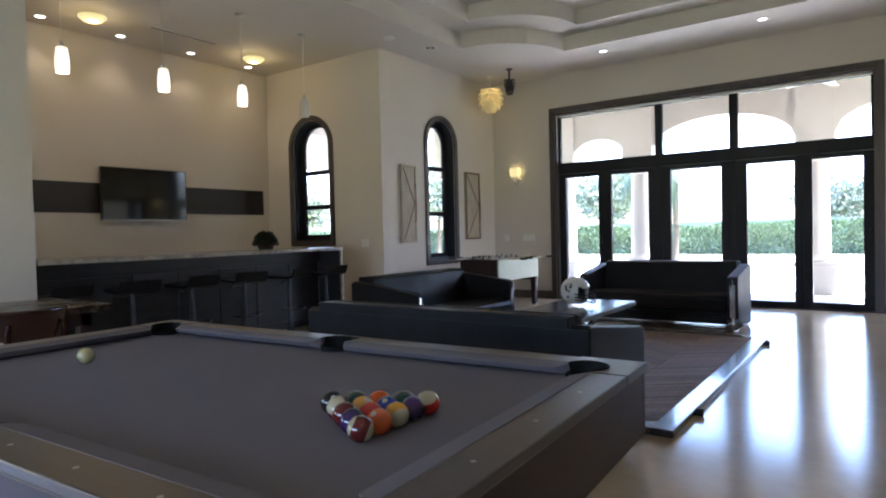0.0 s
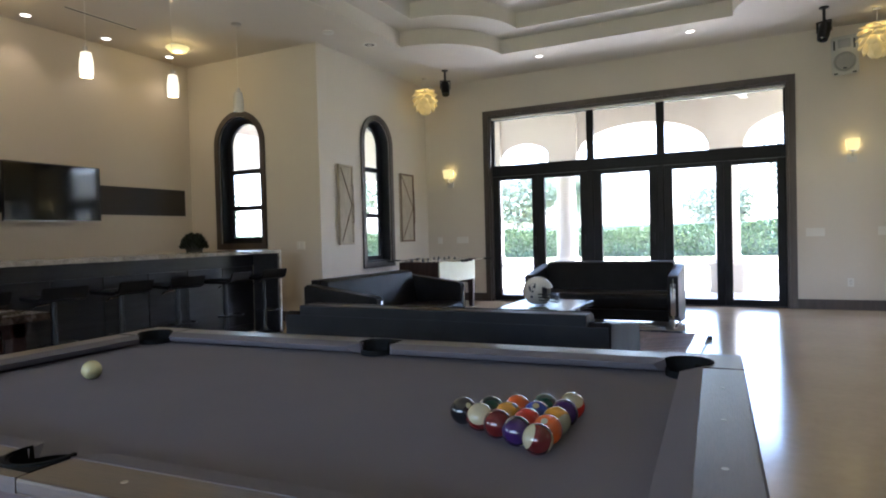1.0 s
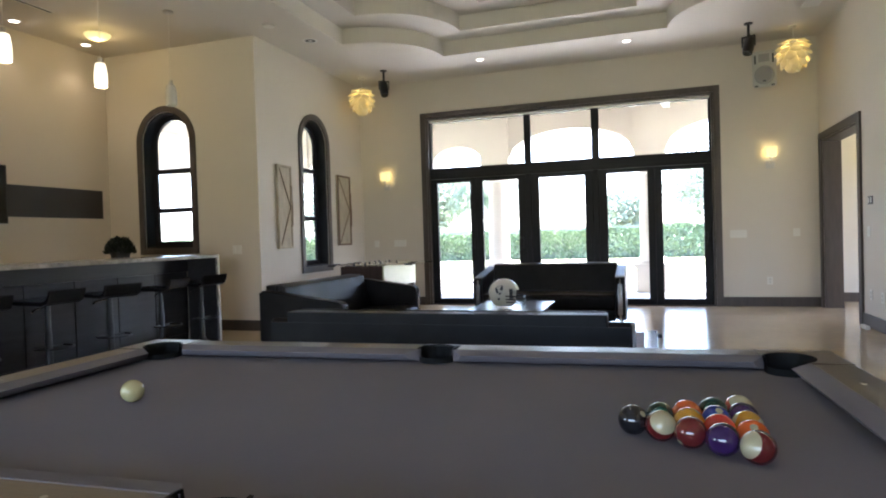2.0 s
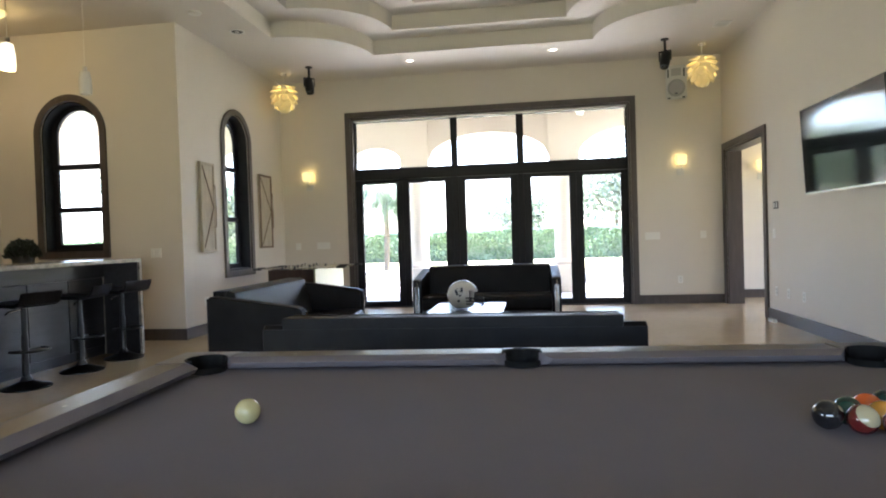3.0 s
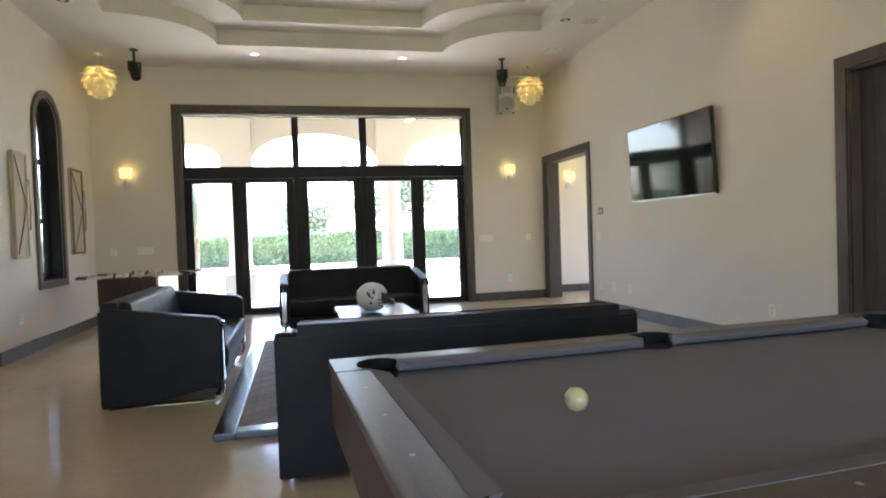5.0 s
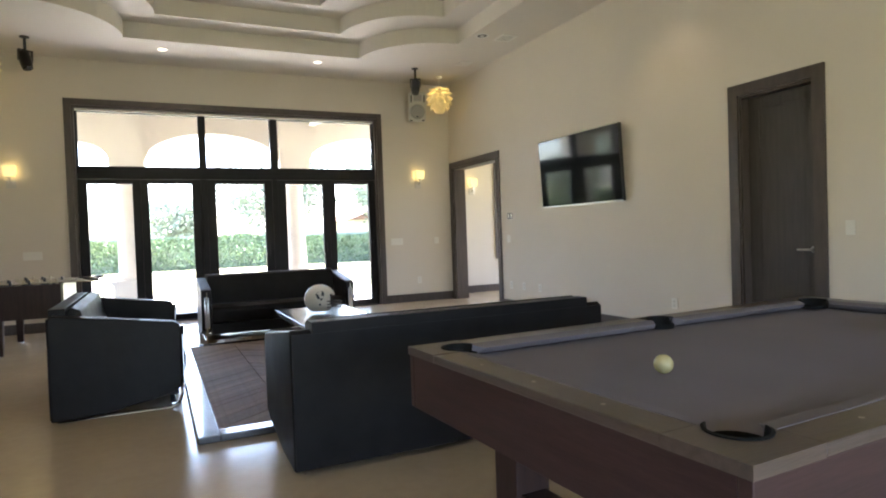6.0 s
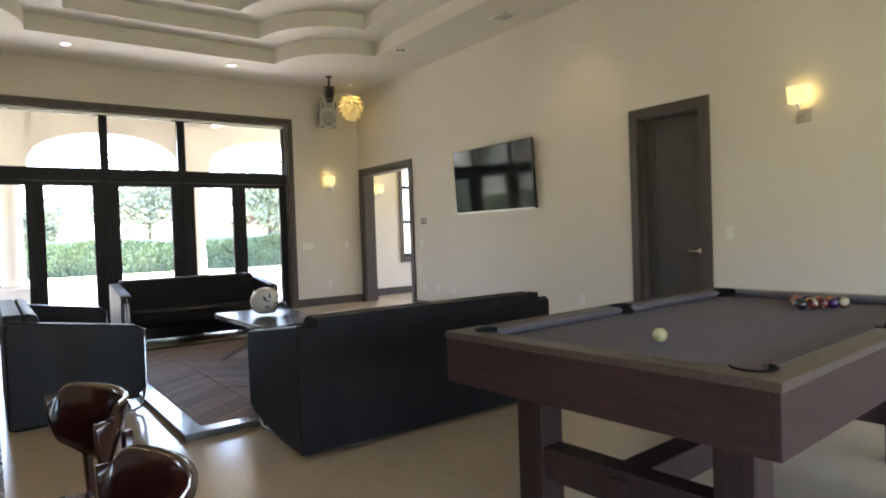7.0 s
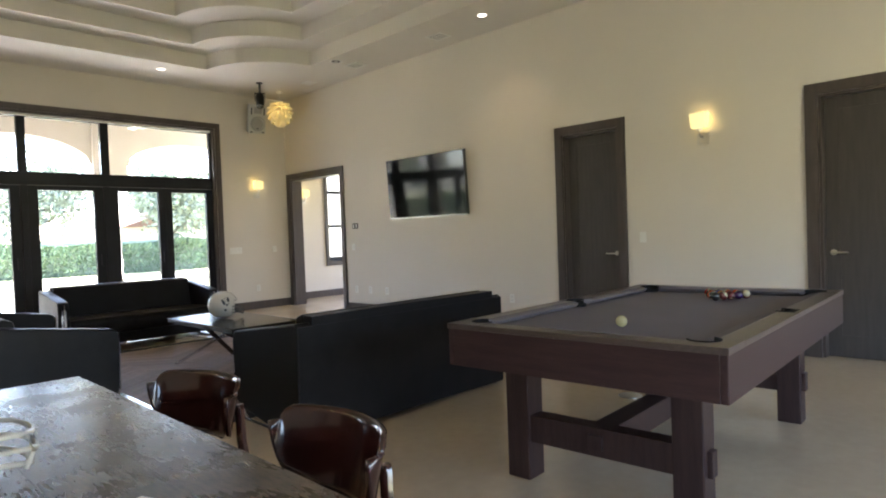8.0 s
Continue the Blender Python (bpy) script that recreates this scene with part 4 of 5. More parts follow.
def foosball():
    t = thing("foosball_table", pose(-4.15, 11.04, 0), "dark timber table football game with metal rods", "foosball table")
    w, l, z0, z1 = 0.34, 0.63, 0.46, 0.78
    for s in (-1, 1):
        lo, hi = sorted((s * w, s * (w - 0.025)))
        part("side_board", bars((lo, hi, -l, l, z0, z1), bevel=0.004), M["foos_side"] if s > 0 else M["leg_wood"], t, "pale greenish side board" if s > 0 else "")
        lo, hi = sorted((s * l, s * (l - 0.025)))
        part("end_board", bars((-w + 0.025, w - 0.025, lo, hi, z0 - 0.06, z1), bevel=0.004), M["leg_wood"], t)
        for q in (-1, 1):
            bm = bmesh.new()
            cx, cy = s * (w - 0.05), q * (l - 0.05)
            bmesh.ops.create_cone(bm, cap_ends=True, segments=4, radius1=0.045, radius2=0.062, depth=z0, matrix=pose(cx, cy, z0 / 2 + 0.012, 0, 0, 45))
            part("leg", bm, M["leg_wood"], t)
            bm = bmesh.new()
            lathe(bm, [(0.0, 0), (0.035, 0), (0.035, 0.01), (0.01, 0.014), (0.01, 0.03), (0, 0.03)], 14, pose(cx, cy, 0))
            part("levelling_foot", bm, M["chrome"], t, smooth=True)
    # the field borrows the haze-paled leaf green
    part("playfield", bars((-w + 0.025, w - 0.025, -l + 0.025, l - 0.025, z0 + 0.08, z0 + 0.11)), M["leaf_hazed"], t, "green playing field")
    players = surface("pale figures", (0.5, 0.45, 0.35), 0.4, fine=40, bump=0)
    for k in range(8):
        y = -l + 0.12 + k * (2 * l - 0.24) / 7
        z = z1 - 0.025 + 0.0
        bm = bmesh.new()
        off = 0.08 * math.sin(k * 2.1)
        rod(bm, (-w - 0.26 + off, y, z + 0.035), (w + 0.26 + off, y, z + 0.035), 0.008, seg=10)
        bar = part("rod", bm, M["chrome"], t, smooth=True)
        bm = bmesh.new()
        sx = 1 if k % 2 else -1
        rod(bm, (sx * (w + 0.15) + off, y, z + 0.035), (sx * (w + 0.27) + off, y, z + 0.035), 0.017, 0.015, 12)
        part("grip", bm, M["black_plastic"], bar, smooth=True)
        for i in range(3 if k % 3 else 2):
            x = (-0.18 + 0.18 * i) + off
            bm = bmesh.new()
            box(bm, x - 0.014, x + 0.014, y - 0.012, y + 0.012, z - 0.05, z + 0.055, 0.005)
            bmesh.ops.create_uvsphere(bm, u_segments=10, v_segments=8, radius=0.013, matrix=Matrix.Translation((x, y, z + 0.066)))
            part("playing_piece", bm, players if k % 2 else M["navy"], bar, smooth=True)


foosball()

# ---------------------------------------------------------------- the bar


def bar_counter():
    b = thing("bar_counter", pose(0, 0, 0), "long black-fronted bar with a speckled granite top", "bar counter")
    x1, x0, y0, y1, top = -5.10, -5.90, 4.86, 8.52, 1.04
    part("granite_top", bars((x0, x1, y0, y1, top - 0.04, top), bevel=0.004), M["granite"], b)
    part("granite_end", bars((x0, x1, y1 - 0.04, y1 - 0.001, 0, top - 0.041), bevel=0.003), M["granite"], b)
    f = x1 - 0.44
    # dark sheet added over the granite end's inner face to darken it
    part("end_dark_sheet", bars((f + 0.021, x1 - 0.02, y1 - 0.052, y1 - 0.0405, 0, top - 0.042)), M["bar_front"], b)
    part("carcass", bars((x0 + 0.03, f - 0.02, y0, y1 - 0.042, 0.0, top - 0.042)), M["bar_front"], b)
    n = 7
    for k in range(n):
        a, c = y0 + (y1 - 0.042 - y0) * k / n, y0 + (y1 - 0.042 - y0) * (k + 1) / n
        part("front_panel", bars((f - 0.02, f, a + 0.003, c - 0.003, 0.10, top - 0.20), bevel=0.004), M["bar_front"], b)
    part("upper_board", bars((f - 0.02, f + 0.02, y0, y1 - 0.042, top - 0.195, top - 0.042), bevel=0.004), M["bar_front"], b)
    part("back_worktop", bars((x0 - 0.55, x0, y0, y1 - 0.05, 0.89, 0.93), bevel=0.004), M["granite"], b)
    part("back_cabinet", bars((x0 - 0.5, x0 + 0.029, y0, y1 - 0.06, 0.0, 0.889)), M["bar_front"], b)
    part("plinth", bars((f - 0.02, f - 0.012, y0, y1 - 0.042, 0.0, 0.097)), M["bar_front"], b)


bar_counter()


def bar_stool():
    s = thing("bar_stool", pose(-5.15, 5.03, 0, 0, 0, 8), "black bar stool with a low-backed seat on a round foot", "bar stool", "row of bar stools")
    bm = bmesh.new()
    lathe(bm, [(0.0, 0), (0.19, 0), (0.19, 0.010), (0.12, 0.030), (0.05, 0.062), (0.032, 0.10), (0.0, 0.10)], 32)
    part("foot_plate", bm, M["black_plastic"], s, smooth=True)
    bm = bmesh.new()
    lathe(bm, [(0.0, 0.05), (0.028, 0.05), (0.028, 0.44), (0.022, 0.45), (0.022, 0.68), (0.045, 0.70), (0.0, 0.70)], 18)
    part("column", bm, M["black_plastic"], s, smooth=True)
    bm = bmesh.new()
    pts = [(0.15 * math.cos(radians(a)) + 0.05, 0.15 * math.sin(radians(a)), 0.32) for a in range(-110, 111, 20)]
    tube(bm, [(0.0, -0.03, 0.32), *pts, (0.0, 0.03, 0.32)], 0.009, 8)
    part("foot_ring", bm, M["black_plastic"], s, smooth=True)
    bm = bmesh.new()
    prof = [(-0.19, 0.715), (-0.17, 0.70), (0.14, 0.69), (0.19, 0.71), (0.215, 0.76), (0.228, 0.815), (0.214, 0.815), (0.198, 0.765), (0.175, 0.735), (0.13, 0.722), (-0.15, 0.73), (-0.185, 0.735)]
    prism(bm, prof, -0.19, 0.19, UPRIGHT)
    bmesh.ops.bevel(bm, geom=[e for e in bm.edges if e.calc_face_angle(0) > 1.0], offset=0.006, segments=2, affect="EDGES")
    part("seat", bm, M["leather"], s, smooth=True)
    bm = bmesh.new()
    tube(bm, [(0.02, -0.04, 0.67), (0.04, -0.16, 0.66), (0.05, -0.2, 0.64)], 0.006, 6)
    part("height_lever", bm, M["chrome"], s, smooth=True)
    return s


first_stool = bar_stool()
for y, turn in ((5.68, -6), (6.32, 4), (6.97, -10), (7.63, 12), (8.25, -5)):
    copy_thing(first_stool, pose(-5.15 + 0.01 * math.sin(y * 9), y, 0, 0, 0, turn))


def leaf_cloud(name, centre_fn, count, size, material, parent=None, label="", seed=3, droop=0.0):
    """Many small leaves, each a bent pair of faces, scattered by centre_fn."""
    rnd = random.Random(seed)
    verts, faces = [], []
    for _ in range(count):
        c, out = centre_fn(rnd)
        d = (Vector(out) + Vector((rnd.uniform(-1, 1), rnd.uniform(-1, 1), rnd.uniform(-0.6, 0.9))) * 0.8).normalized()
        side = d.cross(Vector((rnd.uniform(-1, 1), rnd.uniform(-1, 1), rnd.uniform(-1, 1)))).normalized()
        L, W = size * rnd.uniform(0.6, 1.3), size * rnd.uniform(0.22, 0.42)
        c = Vector(c)
        up = d.cross(side) * W * 0.3
        k = len(verts)
        verts += [tuple(c - d * L / 2), tuple(c + side * W + up), tuple(c + d * L / 2 - Vector((0, 0, droop * L))), tuple(c - side * W + up)]
        faces += [(k, k + 1, k + 2), (k, k + 2, k + 3)]
    me = bpy.data.meshes.new(name)
    me.from_pydata(verts, [], faces)
    me.materials.append(material)
    ob = new(name, me)
    if parent is not None:
        ob.parent = parent
    return tagged(ob, label)


def bar_plant():
    p = thing("potted_plant", pose(-6.15, 8.09, 0.93), "small bushy dark green plant in a dark pot on the bar", "plant")
    bm = bmesh.new()
    lathe(bm, [(0.0, 0), (0.085, 0), (0.11, 0.18), (0.10, 0.18), (0.08, 0.02), (0.0, 0.02)], 20)
    part("pot", bm, M["pot"], p, smooth=True)

    def spot(r):
        a, e, q = r.uniform(0, 6.283), r.uniform(0, 1.3), r.uniform(0.2, 1) ** 0.5
        v = Vector((math.cos(a) * math.cos(e), math.sin(a) * math.cos(e), math.sin(e)))
        return Vector((0, 0, 0.17)) + Vector((v.x * 0.16, v.y * 0.16, v.z * 0.17)) * q, v + Vector((0, 0, 0.8))

    leaf_cloud("foliage", spot, 900, 0.07, M["plant_leaf"], p)


bar_plant()


def television(m, w, h, label):
    t = thing("television", m, label, "television")
    part("housing", bars((-w / 2, w / 2, 0.004, 0.045, -h / 2, h / 2), bevel=0.005), M["black_plastic"], t)
    part("screen", bars((-w / 2 + 0.012, w / 2 - 0.012, 0.0, 0.006, -h / 2 + 0.016, h / 2 - 0.012)), M["screen"], t)
    part("bezel", bars((-w / 2, w / 2, -0.003, 0.008, -h / 2 - 0.004, -h / 2 + 0.012), bevel=0.002), M["steel"], t, "silver lower bezel")
    if w < 1.5:
        for a in ((-w / 2 - 0.004, -w / 2 + 0.010, -h / 2 + 0.012, h / 2), (w / 2 - 0.010, w / 2 + 0.004, -h / 2 + 0.012, h / 2), (-w / 2 + 0.010, w / 2 - 0.010, h / 2 - 0.010, h / 2 + 0.002)):
            part("edge_trim", bars((a[0], a[1], -0.002, 0.010, a[2], a[3]), bevel=0.002), M["black_plastic"], t)
    part("wall_bracket", bars((-0.2, 0.2, 0.045, 0.078, -0.15, 0.15), bevel=0.004), M["black_plastic"], t)


television(pose(EAST - 0.08, 8.632, 1.95, 3, 0, -90), 1.63, 0.90, "large black flat television tilted on the cream wall")
television(pose(BACK + 0.088, 7.17, 1.825, 0, 0, 90), 1.20, 0.71, "black flat television mounted over the dark wall band")

# ---------------------------------------------------------------- lamps and ceiling fittings
CANOPY = [(0.0, 0.0), (0.06, 0.0), (0.06, -0.012), (0.05, -0.02), (0.0, -0.02)]


def pendant(y, lit):
    p = thing("pendant_lamp", pose(-5.49, y, CEIL), ("lit" if lit else "unlit") + " frosted glass pendant lamp over the bar", "pendant lamp", "row of pendant lamps")
    bm = bmesh.new()
    lathe(bm, CANOPY, 20)
    part("canopy", bm, M["steel"], p, smooth=True)
    bm = bmesh.new()
    rod(bm, (0, 0, -0.02), (0, 0, -0.83), 0.003, seg=6)
    part("cord", bm, M["white_plastic"], p)
    bm = bmesh.new()
    lathe(bm, [(0.0, -0.80), (0.022, -0.80), (0.022, -0.86), (0.0, -0.86)], 14)
    part("lamp_holder", bm, M["steel"], p, smooth=True)
    bm = bmesh.new()
    lathe(bm, [(0.022, -0.845), (0.048, -0.855), (0.062, -0.95), (0.064, -1.04), (0.058, -1.09), (0.053, -1.09), (0.058, -1.03), (0.056, -0.95), (0.042, -0.865), (0.022, -0.855)], 24)
    part("shade", bm, M["pendant"] if lit else M["unlit_glass"], p, smooth=True)
    if lit:
        lamp("POINT", "pendant_light", pose(-5.49, y, CEIL - 1.13), 0.14, (1, 0.78, 0.45), radius=0.05)


for y, lit in ((5.28, 1), (6.29, 1), (7.29, 1), (8.27, 0)):
    pendant(y, lit)


def flush_lamp(x, y):
    p = thing("flush_ceiling_lamp", pose(x, y, CEIL), "lit amber glass bowl lamp on the ceiling", "ceiling lamp", "bowl lamps over the bar")
    bm = bmesh.new()
    lathe(bm, [(0.0, 0), (0.10, 0), (0.10, -0.015), (0.03, -0.03), (0.0, -0.03)], 24)
    part("base", bm, M["steel"], p, smooth=True)
    bm = bmesh.new()
    lathe(bm, [(0.155, -0.035), (0.15, -0.05), (0.11, -0.085), (0.05, -0.105), (0.0, -0.11)], 28)
    part("bowl", bm, M["shade"], p, smooth=True)
    lamp("POINT", "bowl_light", pose(x, y, CEIL - 0.16), 0.35, (1, 0.72, 0.28), radius=0.08)


flush_lamp(-6.78, 6.19), flush_lamp(-6.78, 8.48)


def downlight(x, y, power=0.7):
    p = thing("downlight", pose(x, y, CEIL), "lit recessed downlight with a white rim", "downlight", "ceiling downlights")
    bm = bmesh.new()
    lathe(bm, [(0.052, -0.001), (0.075, -0.001), (0.073, -0.006), (0.055, -0.007), (0.052, -0.001)], 24, caps=False)
    part("rim", bm, M["white_plastic"], p, smooth=True)
    bm = bmesh.new()
    lathe(bm, [(0.0, -0.003), (0.053, -0.003), (0.053, -0.005), (0.0, -0.005)], 24)
    part("lens", bm, M["downlight"], p)
    lamp("SPOT", "downlight_beam", pose(x, y, CEIL - 0.02), power, (1, 0.76, 0.46), radius=0.05, cone=96)


for x, y in ((-2.64, 11.66), (-0.48, 11.63), (1.54, 7.0), (1.54, 2.6), (-7.33, 5.85), (-7.33, 6.8), (-7.33, 7.81), (-7.33, 8.8)):
    downlight(x, y, 0.6 if x < -6 else 0.3 if y < 3 else 1.0 if x > 1 else 2.0)


def artichoke(x, y):
    """Rings of overlapping curved petals round a bulb."""
    p = thing("artichoke_lamp", pose(x, y, 3.50), "lit artichoke pendant lamp of cream petals", "pendant lamp", "artichoke lamps")
    bm = bmesh.new()
    rod(bm, (0, 0, 0.2), (0, 0, CEIL - 3.50), 0.004, seg=6)
    part("cord", bm, M["white_plastic"], p)
    bm = bmesh.new()
    lathe(bm, [(0.0, CEIL - 3.50), (0.05, CEIL - 3.50), (0.045, CEIL - 3.53), (0.0, CEIL - 3.535)], 18)
    part("canopy", bm, M["steel"], p, smooth=True)
    # (height, radius, tilt, count, size): flat outward blades above, hanging scales below
    tiers = ((0.175, 0.07, 80, 6, 1.1), (0.13, 0.105, 68, 8, 1.1), (0.075, 0.135, 46, 8, 1.12), (0.01, 0.15, 24, 8, 1.15), (-0.06, 0.14, 4, 7, 1.15), (-0.125, 0.10, -22, 6, 1.1), (-0.165, 0.05, -42, 4, 0.95))
    petal = None
    for ring, (z, rad, tilt, n, big) in enumerate(tiers):
        for k in range(n):
            a = 360 * (k + 0.5 * (ring % 2)) / n
            if petal is None:
                bm = bmesh.new()
                rows = []
                for i in range(8):
                    f = i / 7
                    half = 0.062 * (0.55 + 0.45 * min(1, f * 2)) * (1 if f < 0.6 else math.sqrt(max(0.02, 1 - ((f - 0.6) / 0.4) ** 2)))
                    rows.append([bm.verts.new((0.012 * math.sin(2.2 * f) - 0.010 * (j / 2 - 1) ** 2, half * (j / 2 - 1), 0.02 - 0.135 * f)) for j in range(5)])
                for lo, hi in zip(rows, rows[1:]):
                    for j in range(4):
                        bm.faces.new((lo[j], lo[j + 1], hi[j + 1], hi[j]))
                petal = ob = part("petal", bm, M["petal"], p, smooth=True)
                petal.modifiers.new("thickness", "SOLIDIFY").thickness = 0.002
            else:
                ob = petal.copy()
                scene.collection.objects.link(ob)
            ob.matrix_basis = Matrix.Rotation(radians(a), 4, "Z") @ Matrix.Translation((rad, 0, z)) @ Matrix.Rotation(radians(-tilt), 4, "Y") @ Matrix.Scale(big, 4)
    bm = bmesh.new()
    bmesh.ops.create_uvsphere(bm, u_segments=16, v_segments=12, radius=0.06)
    part("bulb", bm, M["shade"], p, smooth=True)
    lamp("POINT", "artichoke_light", pose(x, y, 3.50), 1.3, (1, 0.76, 0.30), radius=0.07)


artichoke(-4.77, 11.9), artichoke(1.68, 11.9)


def sconce(m, power=0.03):
    s = thing("wall_sconce", m, "lit amber glass sconce on a nickel wall plate", "wall lamp", "wall sconces")
    part("wall_plate", bars((-0.058, 0.058, 0.0, 0.018, -0.165, -0.045), bevel=0.006), M["steel"], s)
    bm = bmesh.new()
    tube(bm, [(0, 0.015, -0.09), (0, 0.07, -0.095), (0, 0.10, -0.07), (0, 0.10, -0.03)], 0.010, 8)
    lathe(bm, [(0.0, -0.035), (0.028, -0.03), (0.03, -0.015), (0.0, -0.012)], 16, pose(0, 0.10, 0))
    part("arm", bm, M["steel"], s, smooth=True)
    bm = bmesh.new()
    prism(bm, [(-0.064, -0.008), (0.064, -0.008), (0.078, 0.138), (-0.078, 0.138)], -0.05, 0.05, Matrix.Translation((0, 0.10, 0)) @ UPRIGHT)
    bmesh.ops.delete(bm, geom=[f for f in bm.faces if f.normal.z > 0.9], context="FACES_ONLY")
    shade = part("shade", bm, M["shade"], s, "glowing amber glass shade")
    sol = shade.modifiers.new("thickness", "SOLIDIFY")
    sol.thickness = 0.006
    w = m @ Vector((0, 0.036, 0.08))
    lamp("POINT", "sconce_light", Matrix.Translation(w), power, (1, 0.80, 0.30), radius=0.012)


sconce(pose(-4.61, NORTH, 2.19, 0, 0, 180))
sconce(pose(1.47, NORTH, 2.19, 0, 0, 180))
sconce(pose(EAST, 4.61, 2.22, 0, 0, 90))
sconce(pose(2.91, HALL_NORTH, 2.12, 0, 0, 180))


def stage_light(x, y, turn):
    s = thing("stage_light", pose(x, y, CEIL, 0, 0, turn), "black effect spotlight hung from the ceiling", "stage light", "stage lights")
    bm = bmesh.new()
    lathe(bm, [(0.0, 0), (0.055, 0), (0.055, -0.015), (0.018, -0.02), (0.018, -0.17), (0.0, -0.17)], 16)
    part("ceiling_mount", bm, M["black_plastic"], s, smooth=True)
    part("yoke", bars((-0.08, 0.08, -0.02, 0.02, -0.185, -0.17), (-0.085, -0.075, -0.02, 0.02, -0.31, -0.17), (0.075, 0.085, -0.02, 0.02, -0.31, -0.17)), M["black_plastic"], s)
    bm = bmesh.new()
    lathe(bm, [(0.0, -0.14), (0.05, -0.14), (0.07, -0.09), (0.07, 0.05), (0.06, 0.12), (0.0, 0.12)], 18, pose(0, 0, -0.30, 155, 0, 0))
    head = part("head", bm, M["black_plastic"], s, smooth=True)
    bm = bmesh.new()
    lathe(bm, [(0.0, 0.121), (0.048, 0.121), (0.04, 0.132), (0.0, 0.136)], 18, pose(0, 0, -0.30, 155, 0, 0))
    part("lens", bm, M["screen"], head, smooth=True)


stage_light(-4.24, 11.62, 35), stage_light(1.08, 11.52, -30)


def loudspeaker():
    s = thing("loudspeaker", pose(1.39, 12.27, 3.43, -14, 0, 168), "white loudspeaker box tilted down on a wall bracket", "loudspeaker")
    bm = bmesh.new()
    prism(bm, [(-0.155, 0.15), (0.155, 0.15), (0.11, -0.14), (-0.11, -0.14)], -0.25, 0.25)
    bmesh.ops.bevel(bm, geom=list(bm.edges), offset=0.018, segments=2, affect="EDGES")
    part("cabinet", bm, M["speaker"], s, smooth=True)
    bm = bmesh.new()
    lathe(bm, [(0.13, 0.0), (0.13, 0.008), (0.115, 0.012), (0.105, 0.002), (0.04, -0.02), (0.0, -0.01)], 28, pose(0, 0.152, -0.08, -90, 0, 0))
    part("woofer", bm, M["mesh"], s, "grey round woofer", smooth=True)
    part("horn", bars((-0.07, 0.07, 0.15, 0.156, 0.10, 0.21), bevel=0.004), M["mesh"], s)
    part("badge", bars((-0.02, 0.02, 0.156, 0.161, -0.17, -0.15)), M["navy"], s)
    for sx in (-1, 1):
        part("port_slot", bars((sx * 0.112 - 0.011, sx * 0.112 + 0.011, 0.15, 0.154, 0.08, 0.20)), M["black_plastic"], s)
        part("port_slot", bars((sx * 0.105 - 0.022, sx * 0.105 + 0.022, 0.15, 0.154, -0.235, -0.215)), M["black_plastic"], s)
    part("bracket", bars((-0.03, 0.03, -0.26, -0.14, 0.0, 0.06)), M["black_plastic"], s)


loudspeaker()


def round_fitting(name, x, y, label, dark):
    p = thing(name, pose(x, y, CEIL), label, "ceiling fitting")
    bm = bmesh.new()
    lathe(bm, [(0.07, -0.001), (0.10, -0.001), (0.097, -0.008), (0.072, -0.009), (0.07, -0.001)] if dark else [(0.0, 0), (0.075, 0), (0.07, -0.022), (0.0, -0.028)], 24, caps=False)
    part("rim", bm, M["white_plastic"], p, smooth=True)
    if dark:
        bm = bmesh.new()
        lathe(bm, [(0.0, -0.002), (0.071, -0.002), (0.071, -0.005), (0.0, -0.005)], 24)
        part("grille", bm, M["black_plastic"], p)
        bm = bmesh.new()
        bmesh.ops.create_uvsphere(bm, u_segments=14, v_segments=8, radius=0.03, matrix=pose(0, 0, -0.006) @ Matrix.Diagonal((1, 1, 0.4, 1)))
        part("centre_cap", bm, M["steel"], p, smooth=True)


round_fitting("ceiling_speaker", -4.53, 9.83, "dark round speaker set in the ceiling", True)
round_fitting("ceiling_speaker", 1.32, 9.69, "dark round speaker set in the ceiling", True)
round_fitting("smoke_detector", -4.69, 9.1, "white round smoke detector on the ceiling", False)


def vent(x, y, w, l):
    p = thing("ceiling_vent", pose(x, y, CEIL), "pale slatted air vent in the ceiling", "air vent", "ceiling vents")
    part("frame", bars((-w, w, -l, -l + 0.02, -0.012, 0), (-w, w, l - 0.02, l, -0.012, 0), (-w, -w + 0.02, -l + 0.02, l - 0.02, -0.012, 0), (w - 0.02, w, -l + 0.02, l - 0.02, -0.012, 0)), M["white_plastic"], p)
    part("backing", bars((-w + 0.02, w - 0.02, -l + 0.02, l - 0.02, -0.004, -0.001)), M["black_plastic"], p)
    n = 7
    for k in range(n):
        c = -l + 0.02 + (2 * l - 0.04) * (k + 0.5) / n
        part("slat", bars((-w + 0.02, w - 0.02, c - 0.009, c + 0.006, -0.011, -0.006)), M["white_plastic"], p)


vent(1.69, 7.9, 0.12, 0.14), vent(1.68, 9.67, 0.12, 0.14), vent(1.71, 11.01, 0.10, 0.11), vent(1.69, 5.9, 0.12, 0.14)
p = thing("slot_diffuser", pose(-6.7, 7.33, CEIL, 0, 0, 0), "thin dark slot diffuser in the ceiling", "air vent")
part("slot", bars((-0.02, 0.02, -0.45, 0.45, -0.004, 0.0)), M["black_plastic"], p)
part("edge", bars((-0.035, -0.02, -0.46, 0.46, -0.006, 0.0), (0.02, 0.035, -0.46, 0.46, -0.006, 0.0)), M["white_plastic"], p)


